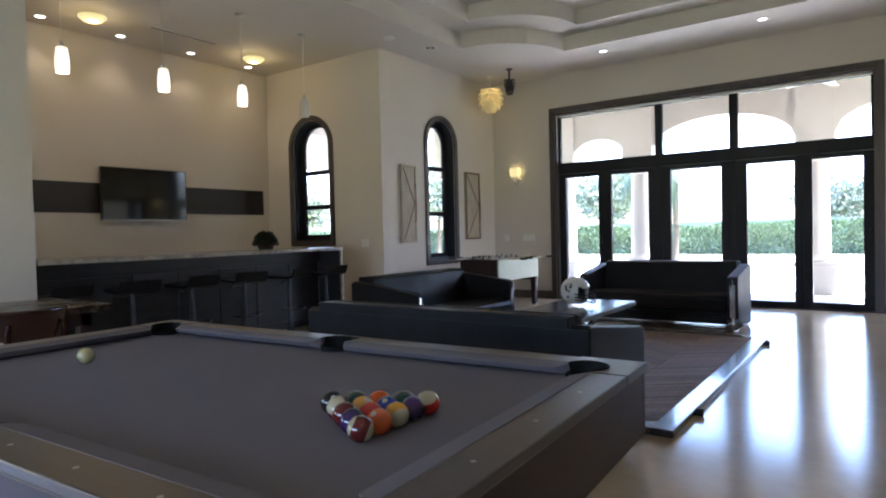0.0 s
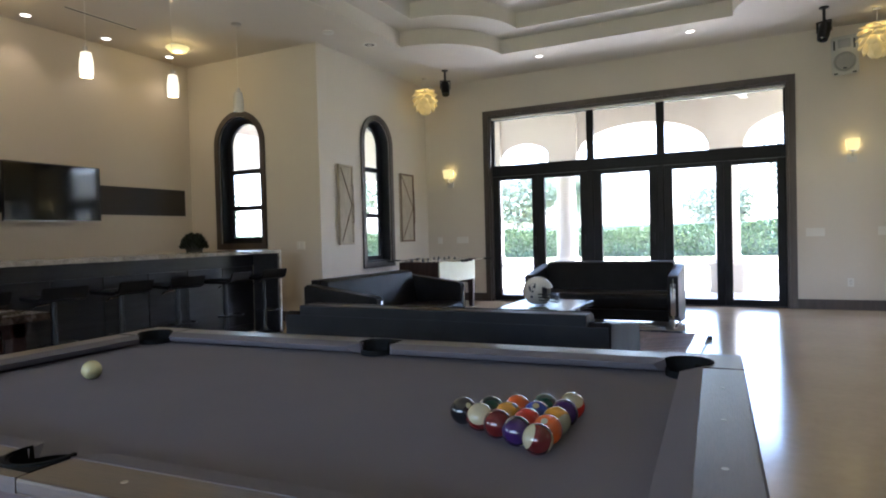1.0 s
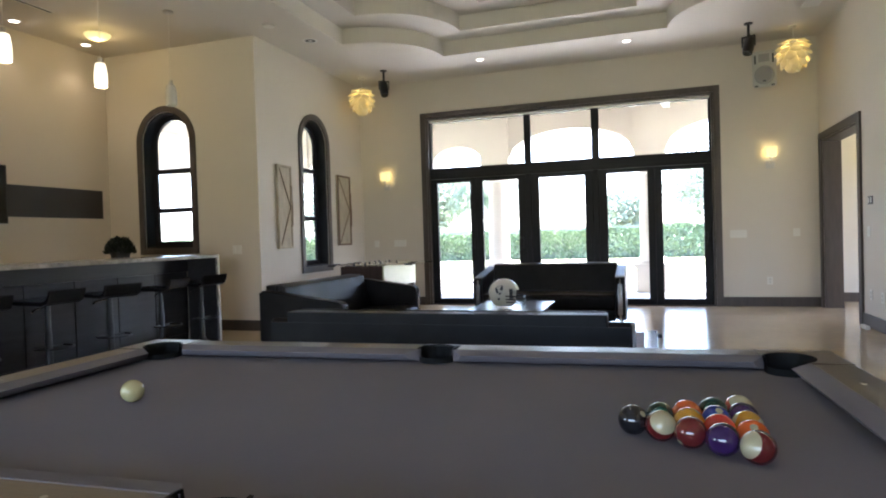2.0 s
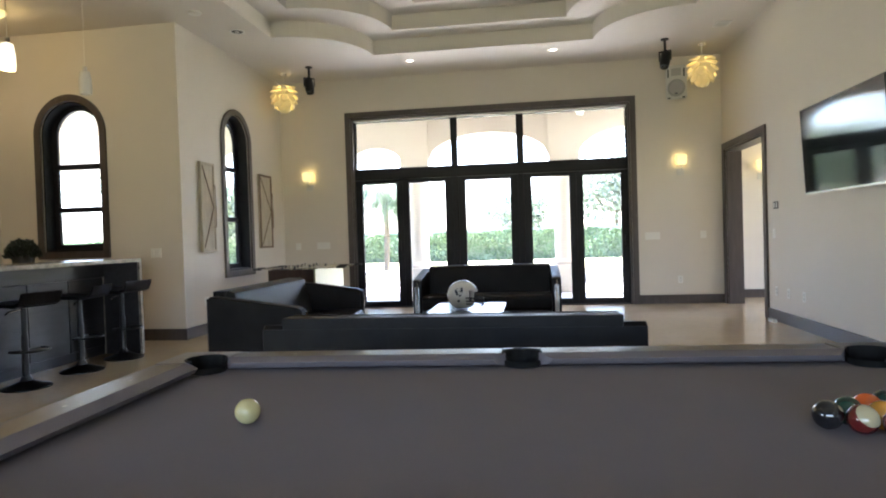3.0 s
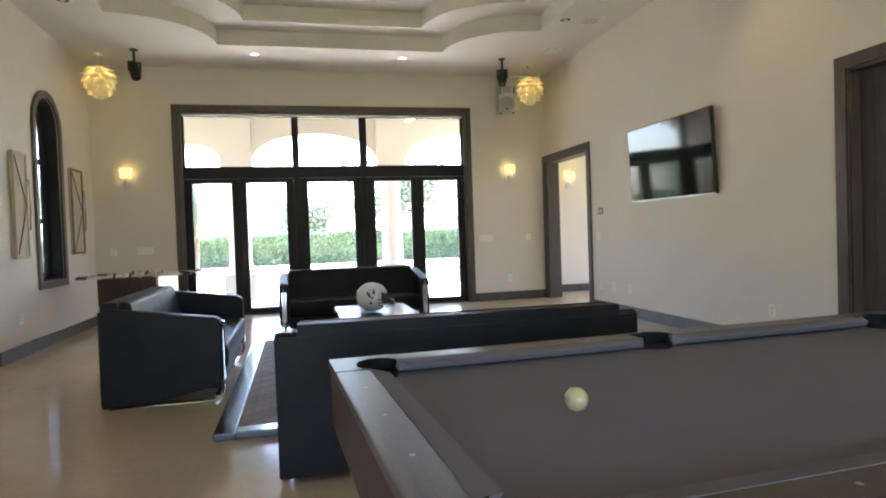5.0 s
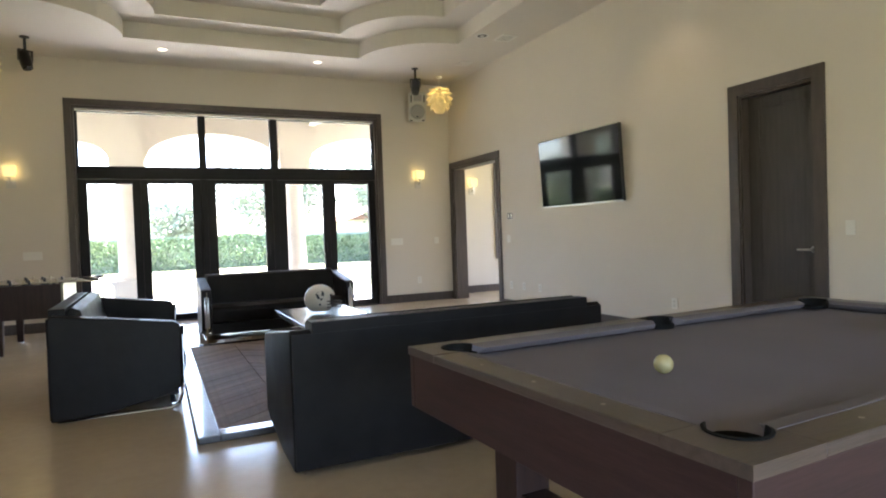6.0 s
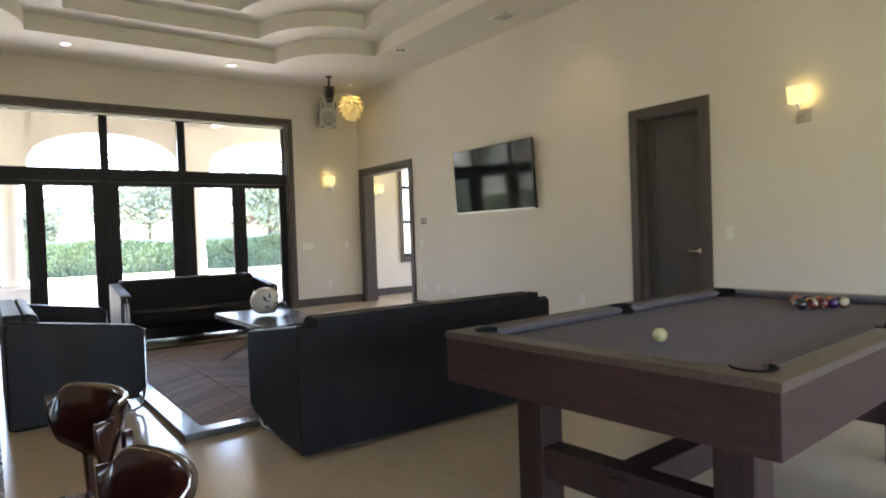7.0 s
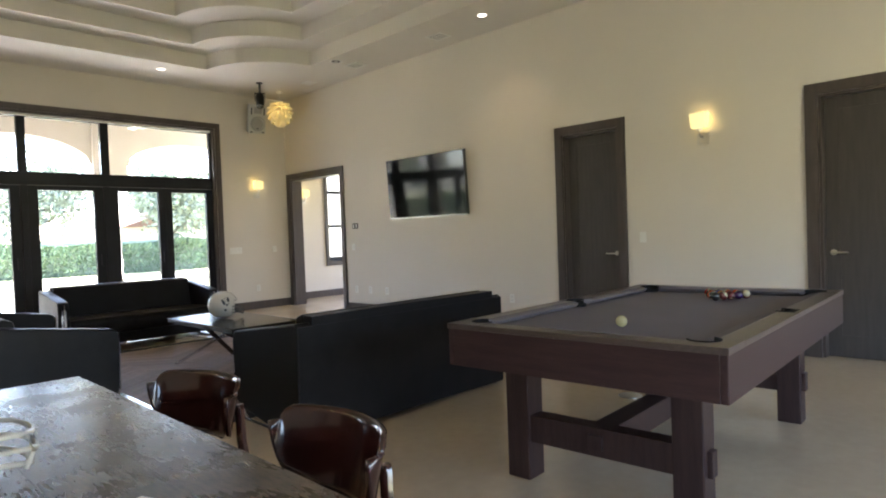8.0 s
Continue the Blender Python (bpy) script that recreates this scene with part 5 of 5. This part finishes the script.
def wall_plate(m, w, h, label, keys=1, dark=False):
    p = thing("light_switch" if keys else "wall_socket", m, label, "wall plate")
    part("plate", bars((-w / 2, w / 2, 0, 0.007, -h / 2, h / 2), bevel=0.002), M["black_plastic"] if dark else M["white_plastic"], p)
    if keys:
        for k in range(keys):
            c = -w / 2 + w * (k + 0.5) / keys
            part("rocker", bars((c - 0.014, c + 0.014, 0.007, 0.012, -0.03, 0.03), bevel=0.002), M["white_plastic"], p)
    else:
        for z in (-0.022, 0.022):
            part("outlet", bars((-0.016, 0.016, 0.007, 0.010, z - 0.014, z + 0.014), bevel=0.002), M["unlit_glass"], p)


for x, n in ((1.03, 3), (1.80, 1), (-4.85, 1), (-4.40, 3)):
    wall_plate(pose(x, NORTH, 1.08, 0, 0, 180), 0.07 * n + 0.02, 0.115, "white light switch plate on the cream wall", n)
wall_plate(pose(-5.46, ALCOVE, 1.08, 0, 0, 180), 0.14, 0.115, "white double light switch on the cream wall", 2)
wall_plate(pose(EAST, 5.29, 1.13, 0, 0, 90), 0.075, 0.115, "white light switch beside a door", 1)
wall_plate(pose(EAST, 10.47, 1.08, 0, 0, 90), 0.09, 0.115, "white light switch beside the doorway", 1)
wall_plate(pose(EAST, 10.41, 1.43, 0, 0, 90), 0.15, 0.09, "grey thermostat panel on the wall", 2, True)
for y in (10.43, 10.07, 9.65, 7.13):
    wall_plate(pose(EAST, y, 0.37, 0, 0, 90), 0.075, 0.115, "white wall socket low on the cream wall", 0)
wall_plate(pose(1.44, NORTH, 0.38, 0, 0, 180), 0.075, 0.115, "white wall socket low on the cream wall", 0)
wall_plate(pose(WEST, 9.85, 0.42, 0, 0, -90), 0.12, 0.115, "white wall socket low on the cream wall", 0)


def art_panel(y0, y1, z0, z1, label):
    p = thing("wall_art", pose(WEST, (y0 + y1) / 2, (z0 + z1) / 2, 0, 0, -90), label, "wall art", "pair of timber wall panels")
    w, h = (y1 - y0) / 2, (z1 - z0) / 2
    part("panel", bars((-w, w, 0.005, 0.035, -h, h), bevel=0.004), M["art_wood"], p)
    for a in ((-w, w, -h, -h + 0.03), (-w, w, h - 0.03, h), (-w, -w + 0.03, -h + 0.03, h - 0.03), (w - 0.03, w, -h + 0.03, h - 0.03)):
        part("edge_strip", bars((a[0], a[1], 0.035, 0.048, a[2], a[3]), bevel=0.002), M["art_edge"] if "brown" in label else M["art_wood"], p)
    for s in (1, -1):
        bm = bmesh.new()
        a, b = Vector((-w + 0.04, 0.042, 0)), Vector((w - 0.05, 0.042, s * (h - 0.05)))
        rod(bm, a, b, 0.006, seg=6)
        part("brace_line", bm, M["art_edge"], p)
    bm = bmesh.new()
    tube(bm, [(-w + 0.05, 0.048, -h * 0.45), (-w + 0.05, 0.075, -h * 0.45), (-w + 0.05, 0.08, 0), (-w + 0.05, 0.075, h * 0.5), (-w + 0.05, 0.048, h * 0.5)], 0.007, 6)
    part("pull_bar", bm, M["art_edge"], p, smooth=True)


art_panel(9.74, 10.09, 1.07, 2.24, "pale timber wall panel with crossing braces")
art_panel(11.48, 11.93, 1.08, 2.24, "pale wall panel with brown edge strips and braces")

# ---------------------------------------------------------------- dining table and chairs


def dining_table():
    t = thing("dining_table", pose(-4.06, 3.74, 0), "worn dark timber dining table with a glossy top", "dining table")
    w, l = 0.48, 0.98
    n = 5
    for k in range(n):
        a, b = -w + 2 * w * k / n, -w + 2 * w * (k + 1) / n
        part("plank", bars((a + 0.0002, b - 0.0002, -l, l, 0.715, 0.76 + 0.0004 * (k % 2)), bevel=0.0012), M["table_wood"], t)
    part("apron", bars((-w + 0.08, w - 0.08, -l + 0.1, -l + 0.13, 0.62, 0.714), (-w + 0.08, w - 0.08, l - 0.13, l - 0.1, 0.62, 0.714),
                       (-w + 0.08, -w + 0.11, -l + 0.13, l - 0.13, 0.62, 0.714), (w - 0.11, w - 0.08, -l + 0.13, l - 0.13, 0.62, 0.714)), M["leg_wood"], t)
    for sx in (-1, 1):
        for sy in (-1, 1):
            cx, cy = sx * (w - 0.12), sy * (l - 0.14)
            part("leg", bars((cx - 0.04, cx + 0.04, cy - 0.04, cy + 0.04, 0, 0.714), bevel=0.006), M["leg_wood"], t)


dining_table()


def dining_chair(m):
    """A bent-ply shell chair; its front looks along local +y."""
    c = thing("dining_chair", m, "glossy red-brown bentwood chair at the timber table", "chair", "chairs at the timber table")
    bm = bmesh.new()
    rows = []
    nu, nv = 32, 10
    for i in range(nu + 1):
        u = math.sin((i / nu - 0.5) * math.pi)
        row = []
        tip = math.sqrt(max(0.0, 1 - (max(0.0, abs(u) - 0.8) / 0.2) ** 2))
        top = 0.80 - 0.035 * (1 - tip)
        low = 0.80 - 0.035 - 0.115 * tip - 0.055 * min(1.0, max(0.0, 1 - abs(u)) / 0.62) ** 0.85
        for j in range(nv + 1):
            v = j / nv
            a = u * 0.98
            row.append(bm.verts.new((0.262 * math.sin(a), -0.19 - 0.045 * v + 0.20 * (1 - math.cos(a)), low + (top - low) * v)))
        rows.append(row)
    for lo, hi in zip(rows, rows[1:]):
        for j in range(nv):
            bm.faces.new((lo[j], lo[j + 1], hi[j + 1], hi[j]))
    bmesh.ops.remove_doubles(bm, verts=bm.verts, dist=0.0004)
    back = part("backrest", bm, M["walnut"], c, smooth=True)
    sol = back.modifiers.new("thickness", "SOLIDIFY")
    sol.thickness, sol.offset = 0.014, 0
    bm = bmesh.new()
    rows = []
    for i in range(15):
        u = i / 14 * 2 - 1
        wdt = 0.23 * (1 - 0.12 * max(0, -u))
        row = []
        for j in range(11):
            v = j / 10 * 2 - 1
            r = (1 - abs(u) ** 4 * 0.25)
            row.append(bm.verts.new((v * wdt * r, u * 0.21 + 0.02, 0.445 + 0.018 * v * v - 0.012 * (1 - u * u) + (0.01 * (-u) if u < 0 else -0.018 * u ** 3))))
        rows.append(row)
    for lo, hi in zip(rows, rows[1:]):
        for j in range(10):
            bm.faces.new((lo[j], lo[j + 1], hi[j + 1], hi[j]))
    seat = part("seat", bm, M["walnut"], c, smooth=True)
    sol = seat.modifiers.new("thickness", "SOLIDIFY")
    sol.thickness = 0.014
    for sx in (-1, 1):
        bm = bmesh.new()
        rail = [(0.0, 0.235, -0.275), (0.25, 0.205, -0.235), (0.45, 0.185, -0.205), (0.60, 0.168, -0.192), (0.70, 0.160, -0.196), (0.715, 0.159, -0.197)]
        rings = []
        for z, x, y in rail:
            half = 0.016 if z < 0.71 else 0.009
            rings.append([bm.verts.new((sx * (x + a * half), y + b * 0.012, z)) for a, b in ((-1, -0.6), (-0.6, -1), (0.6, -1), (1, -0.6), (1, 0.6), (0.6, 1), (-0.6, 1), (-1, 0.6))])
        for lo, hi in zip(rings, rings[1:]):
            for k in range(8):
                bm.faces.new((lo[k], lo[(k + 1) % 8], hi[(k + 1) % 8], hi[k]))
        bm.faces.new(rings[0][::-1]), bm.faces.new(rings[-1])
        part("back_leg", bm, M["walnut"], c, smooth=True)
        bm = bmesh.new()
        tube(bm, [(sx * 0.215, 0.22, 0.0), (sx * 0.195, 0.18, 0.25), (sx * 0.18, 0.15, 0.43)], 0.016, 10)
        part("front_leg", bm, M["walnut"], c, smooth=True)
    bm = bmesh.new()
    tube(bm, [(-0.185, -0.17, 0.405), (0.185, -0.17, 0.405)], 0.014, 8)
    tube(bm, [(-0.18, 0.15, 0.405), (0.18, 0.15, 0.405)], 0.014, 8)
    part("seat_rail", bm, M["walnut"], c, smooth=True)


dining_chair(pose(-3.53, 4.12, 0, 0, 0, 100))
dining_chair(pose(-3.54, 3.38, 0, 0, 0, 88))
bm = bmesh.new()
lathe(bm, [(0.0, 0.0005), (0.085, 0.0005), (0.085, 0.004), (0.075, 0.006), (0.0, 0.006)], 24)
tagged(part("floor_outlet", bm, M["steel"], None, m=pose(-0.076, 4.333, 0), smooth=True), "round brass-grey outlet cover set in the floor", "floor outlet")
bm = bars((-0.11, 0.11, -0.15, 0.15, 0.0, 0.001))
tagged(part("paper_sheet", bm, M["white_plastic"], None, m=pose(-3.89, 3.18, 0.7615, 0, 0, 20)), "white sheet of paper lying on the table", "paper")
bm = bars((-0.02, 0.02, -0.10, 0.10, 0.0, 0.04), bevel=0.006)
tagged(part("door_stop", bm, M["white_plastic"], None, m=pose(EAST - 0.09, 10.35, 0)), "small white box on the floor by the wall", "floor box")

# ---------------------------------------------------------------- outdoors
structure("patio", bars((-11.0, EAST - 0.001, NORTH + 0.301, 19.0, -0.2, -0.02), (-11.0, WEST - THICK, ALCOVE + THICK, NORTH + 0.299, -0.2, -0.02)), M["patio"], "pale stone covered patio", "patio")


def lawn():
    bm = bmesh.new()
    box(bm, -400, 400, -300, 700, -1.2, -0.21)
    structure("ground", bm, M["grass"], "sunlit green lawn reaching the horizon", "ground")


lawn()
ARC = 15.3
COLS = (-8.0, -4.92, -3.26, -0.18, 2.92)


def arcade():
    bm = bmesh.new()
    lo, hi = ARC - 0.22, ARC + 0.22
    tops = {(-8.0, -4.92): 3.30, (-4.92, -3.26): 3.08, (-3.26, -0.18): 3.29, (-0.18, 2.92): 3.29}
    for x in COLS:
        box(bm, x - 0.30, x + 0.30, lo - 0.06, hi + 0.06, 2.52, 3.72)
    for (a, b), top in tops.items():
        a, b = a + 0.29, b - 0.29
        spring, n = 2.74, 24
        for k in range(n):
            u, v = a + (b - a) * k / n, a + (b - a) * (k + 1) / n
            f = lambda q: spring + (top - spring) * math.sqrt(max(0, 1 - ((q - (a + b) / 2) / ((b - a) / 2)) ** 2))
            prism(bm, [(u, f(u)), (v, f(v)), (v, 3.72), (u, 3.72)], -hi, -lo, UPRIGHT)
    structure("wall_arcade", bm, M["stucco"], "cream stucco arcade with round arches", "arcade")
    for x in COLS[1:]:
        c = thing("column", pose(x, ARC, -0.02), "round cream stone column with a square base", "column", "arcade columns")
        part("plinth", bars((-0.30, 0.30, -0.30, 0.30, 0, 0.48), (-0.34, 0.34, -0.34, 0.34, 0.48, 0.55), bevel=0.01), M["stucco"], c)
        bm = bmesh.new()
        lathe(bm, [(0.0, 0.55), (0.27, 0.55), (0.28, 0.60), (0.24, 0.66), (0.215, 0.70), (0.21, 1.3), (0.185, 2.32), (0.215, 2.34), (0.20, 2.37), (0.26, 2.45), (0.27, 2.54), (0.0, 2.54)], 28)
        part("shaft", bm, M["stucco"], c, smooth=True)


arcade()
structure("ceiling_porch", bars((-11.0, EAST - 0.002, NORTH + THICK + 0.001, ARC + 0.6, 3.722, 3.80), (-11.0, WEST - THICK - 0.001, ALCOVE + THICK + 0.001, NORTH + THICK, 3.722, 3.80)), M["wood_ceiling"], "reddish boarded porch ceiling", "ceiling")


structure("beam_porch", bars((-11.0, -10.6, ALCOVE + THICK, ARC + 0.6, 2.85, 3.72)), M["stucco"], "cream stucco beam along the porch edge", "beam")
# made-up wall: stands in for the overexposed white outside the hall window
structure("wall_backdrop", bars((5.2, 16.0, 19.0, 19.3, -0.2, 4.2)), M["stucco"], "cream stand-in wall for the white view beyond the hall window", "wall")


def porch_fan(x, y):
    f = thing("ceiling_fan", pose(x, y, 3.72), "white ceiling fan at rest under the porch", "ceiling fan", "porch fans")
    bm = bmesh.new()
    lathe(bm, [(0.0, 0), (0.06, 0), (0.05, -0.05), (0.015, -0.06), (0.015, -0.15), (0.11, -0.17), (0.13, -0.23), (0.10, -0.29), (0.05, -0.32), (0.0, -0.33)], 20)
    part("motor", bm, M["white_plastic"], f, smooth=True)
    for k in range(5):
        part("blade", bars((0.14, 0.68, -0.065, 0.065, -0.245, -0.235), bevel=0.003), M["white_plastic"], f, m=pose(0, 0, 0, 8, 0, 72 * k + 12))


porch_fan(-8.3, 12.1), porch_fan(0.1, 14.1)


def hedge():
    def spot(r):
        x, t = r.uniform(-40, 46), r.random()
        h = 1.62 + 0.45 * noise.noise((x * 0.35, 0, 3.1))
        z = -0.2 + h * (1 - r.random() ** 2)
        return Vector((x, 36.5 + 0.9 * r.random() ** 2 + 0.5 * noise.noise((x * 0.6, z, 1.0)), z)), Vector((0, -0.6, 0.7))

    ob = leaf_cloud("hedge", spot, 46000, 0.18, M["leaf"], None, "clipped leafy green hedge along the lawn", 7)
    tagged(ob, "", "hedge", "", "stuff")
    # solid core, coloured with the same haze-paled green as the far trees
    structure("hedge_core", bars((-42, 48, 37.4, 38.1, -0.2, 1.5)), M["leaf_hazed"], "dense haze-paled core behind the hedge leaves", "hedge")


hedge()


def tree(name, x, y, h, spread, seed, label, trunk=0.16, mat="leaf_hazed", count=7500, size=0.27):
    r0 = random.Random(seed)
    t = thing(name, pose(x, y, -0.25), label, "tree", "garden trees")
    bm = bmesh.new()
    rod(bm, (0, 0, 0), (0.1, 0.05, h * 0.45), trunk, trunk * 0.6, 10)
    tips = []
    for k in range(8):
        a, e = k * 0.8 + r0.uniform(-0.3, 0.3), r0.uniform(0.45, 1.1)
        b = Vector((0.1, 0.05, h * r0.uniform(0.3, 0.45)))
        tip = b + Vector((math.cos(a) * math.cos(e) * spread * 0.75, math.sin(a) * math.cos(e) * spread * 0.75, math.sin(e) * h * 0.42))
        rod(bm, b, tip, trunk * 0.4, trunk * 0.1, 7)
        tips += [tip, b.lerp(tip, 0.6)]
    part("trunk", bm, M["bark"], t, smooth=True)
    clumps = [(p + Vector((r0.uniform(-0.4, 0.4), r0.uniform(-0.4, 0.4), r0.uniform(-0.2, 0.4))) * spread * 0.4, r0.uniform(0.28, 0.5) * spread) for p in tips for _ in range(2)]

    def spot(r):
        c, q = r.choice(clumps)
        v = Vector((r.gauss(0, 1), r.gauss(0, 1), r.gauss(0, 0.8))).normalized()
        return c + v * q * r.random() ** 0.35, v

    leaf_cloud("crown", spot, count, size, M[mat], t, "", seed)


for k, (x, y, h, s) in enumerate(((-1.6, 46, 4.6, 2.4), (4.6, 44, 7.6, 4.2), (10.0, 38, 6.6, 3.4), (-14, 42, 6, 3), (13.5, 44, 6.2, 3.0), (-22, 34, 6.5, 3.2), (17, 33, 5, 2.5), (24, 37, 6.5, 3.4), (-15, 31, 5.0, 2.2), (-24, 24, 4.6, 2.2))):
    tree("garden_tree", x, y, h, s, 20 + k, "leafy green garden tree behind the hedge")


def palm(x, y, h, seed):
    r0 = random.Random(seed)
    t = thing("palm_tree", pose(x, y, -0.25), "palm tree with arching grey-green fronds", "palm tree", "palms")
    bm = bmesh.new()
    tube(bm, [(0, 0, 0), (0.05, 0, h * 0.4), (0.0, 0.05, h)], 0.13, 12)
    part("trunk", bm, M["bark"], t, smooth=True)
    for k in range(38):
        a, lift = k * 2.399, r0.uniform(-0.5, 1.0)
        verts, faces = [], []
        L = r0.uniform(1.7, 2.3)
        last = Vector((0, 0, h))
        d = Vector((math.cos(a) * math.cos(lift), math.sin(a) * math.cos(lift), math.sin(lift)))
        side = Vector((-math.sin(a), math.cos(a), 0))
        for i in range(16):
            p = last + d * L / 16
            d = (d + Vector((0, 0, -0.15))).normalized()
            w = 0.55 * math.sin(math.pi * (i + 1.5) / 18)
            for s in (-1, 1):
                tip = p + side * s * w + d * 0.22 - Vector((0, 0, 0.16))
                q = len(verts)
                verts += [tuple(p - d * 0.03), tuple(p + d * 0.03), tuple(tip)]
                faces.append((q, q + 1, q + 2))
            q = len(verts)
            verts += [tuple(last + side * 0.012), tuple(last - side * 0.012), tuple(p - side * 0.010), tuple(p + side * 0.010)]
            faces.append((q, q + 1, q + 2, q + 3))
            last = p
        me = bpy.data.meshes.new("frond")
        me.from_pydata(verts, [], faces)
        me.materials.append(M["palm_leaf"])
        new("frond", me).parent = t


palm(-7.05, 28.2, 3.7, 5), palm(-6.1, 28.4, 3.85, 6)


def sun_lounger(m):
    c = thing("sun_lounger", m, "pale grey sun lounger standing on the patio", "sun lounger", "sun loungers")
    part("frame", bars((-0.33, 0.33, -0.95, -0.91, 0.24, 0.29), (-0.33, 0.33, 0.91, 0.95, 0.24, 0.29), (-0.33, -0.29, -0.91, 0.91, 0.24, 0.29), (0.29, 0.33, -0.91, 0.91, 0.24, 0.29), bevel=0.006), M["patio"], c)
    for sx in (-1, 1):
        for y in (-0.8, 0.8):
            part("leg", bars((sx * 0.31 - 0.02, sx * 0.31 + 0.02, y - 0.02, y + 0.02, 0, 0.239), bevel=0.004), M["patio"], c)
    part("mattress", bars((-0.28, 0.28, -0.9, 0.3, 0.25, 0.33), bevel=0.02), M["mesh"], c, smooth=True)
    part("backrest", bars((-0.28, 0.28, 0.0, 0.72, 0, 0.07), bevel=0.02), M["mesh"], c, smooth=True, m=pose(0, 0.31, 0.27, 14, 0, 0))
    return c


lounger = sun_lounger(pose(1.25, 17.5, -0.02, 0, 0, -62))
copy_thing(lounger, pose(-4.75, 18.0, -0.02, 0, 0, 55))


def far_house():
    h = thing("neighbour_house", pose(13.5, 46, -0.25), "far low house with a brown tiled roof", "house")
    part("wall", bars((-4, 4, -3, 3, 0, 2.6)), M["stucco"], h)
    bm = bmesh.new()
    prism(bm, [(-4.6, 2.6), (4.6, 2.6), (0, 4.1)], -3.4, 3.4, UPRIGHT)
    part("roof", bm, M["roof_tile"], h)
    for x in (-2.2, 0, 2.2):
        part("window", bars((x - 0.5, x + 0.5, -3.03, -2.99, 0.9, 2.0)), M["unlit_glass"], h)


far_house()
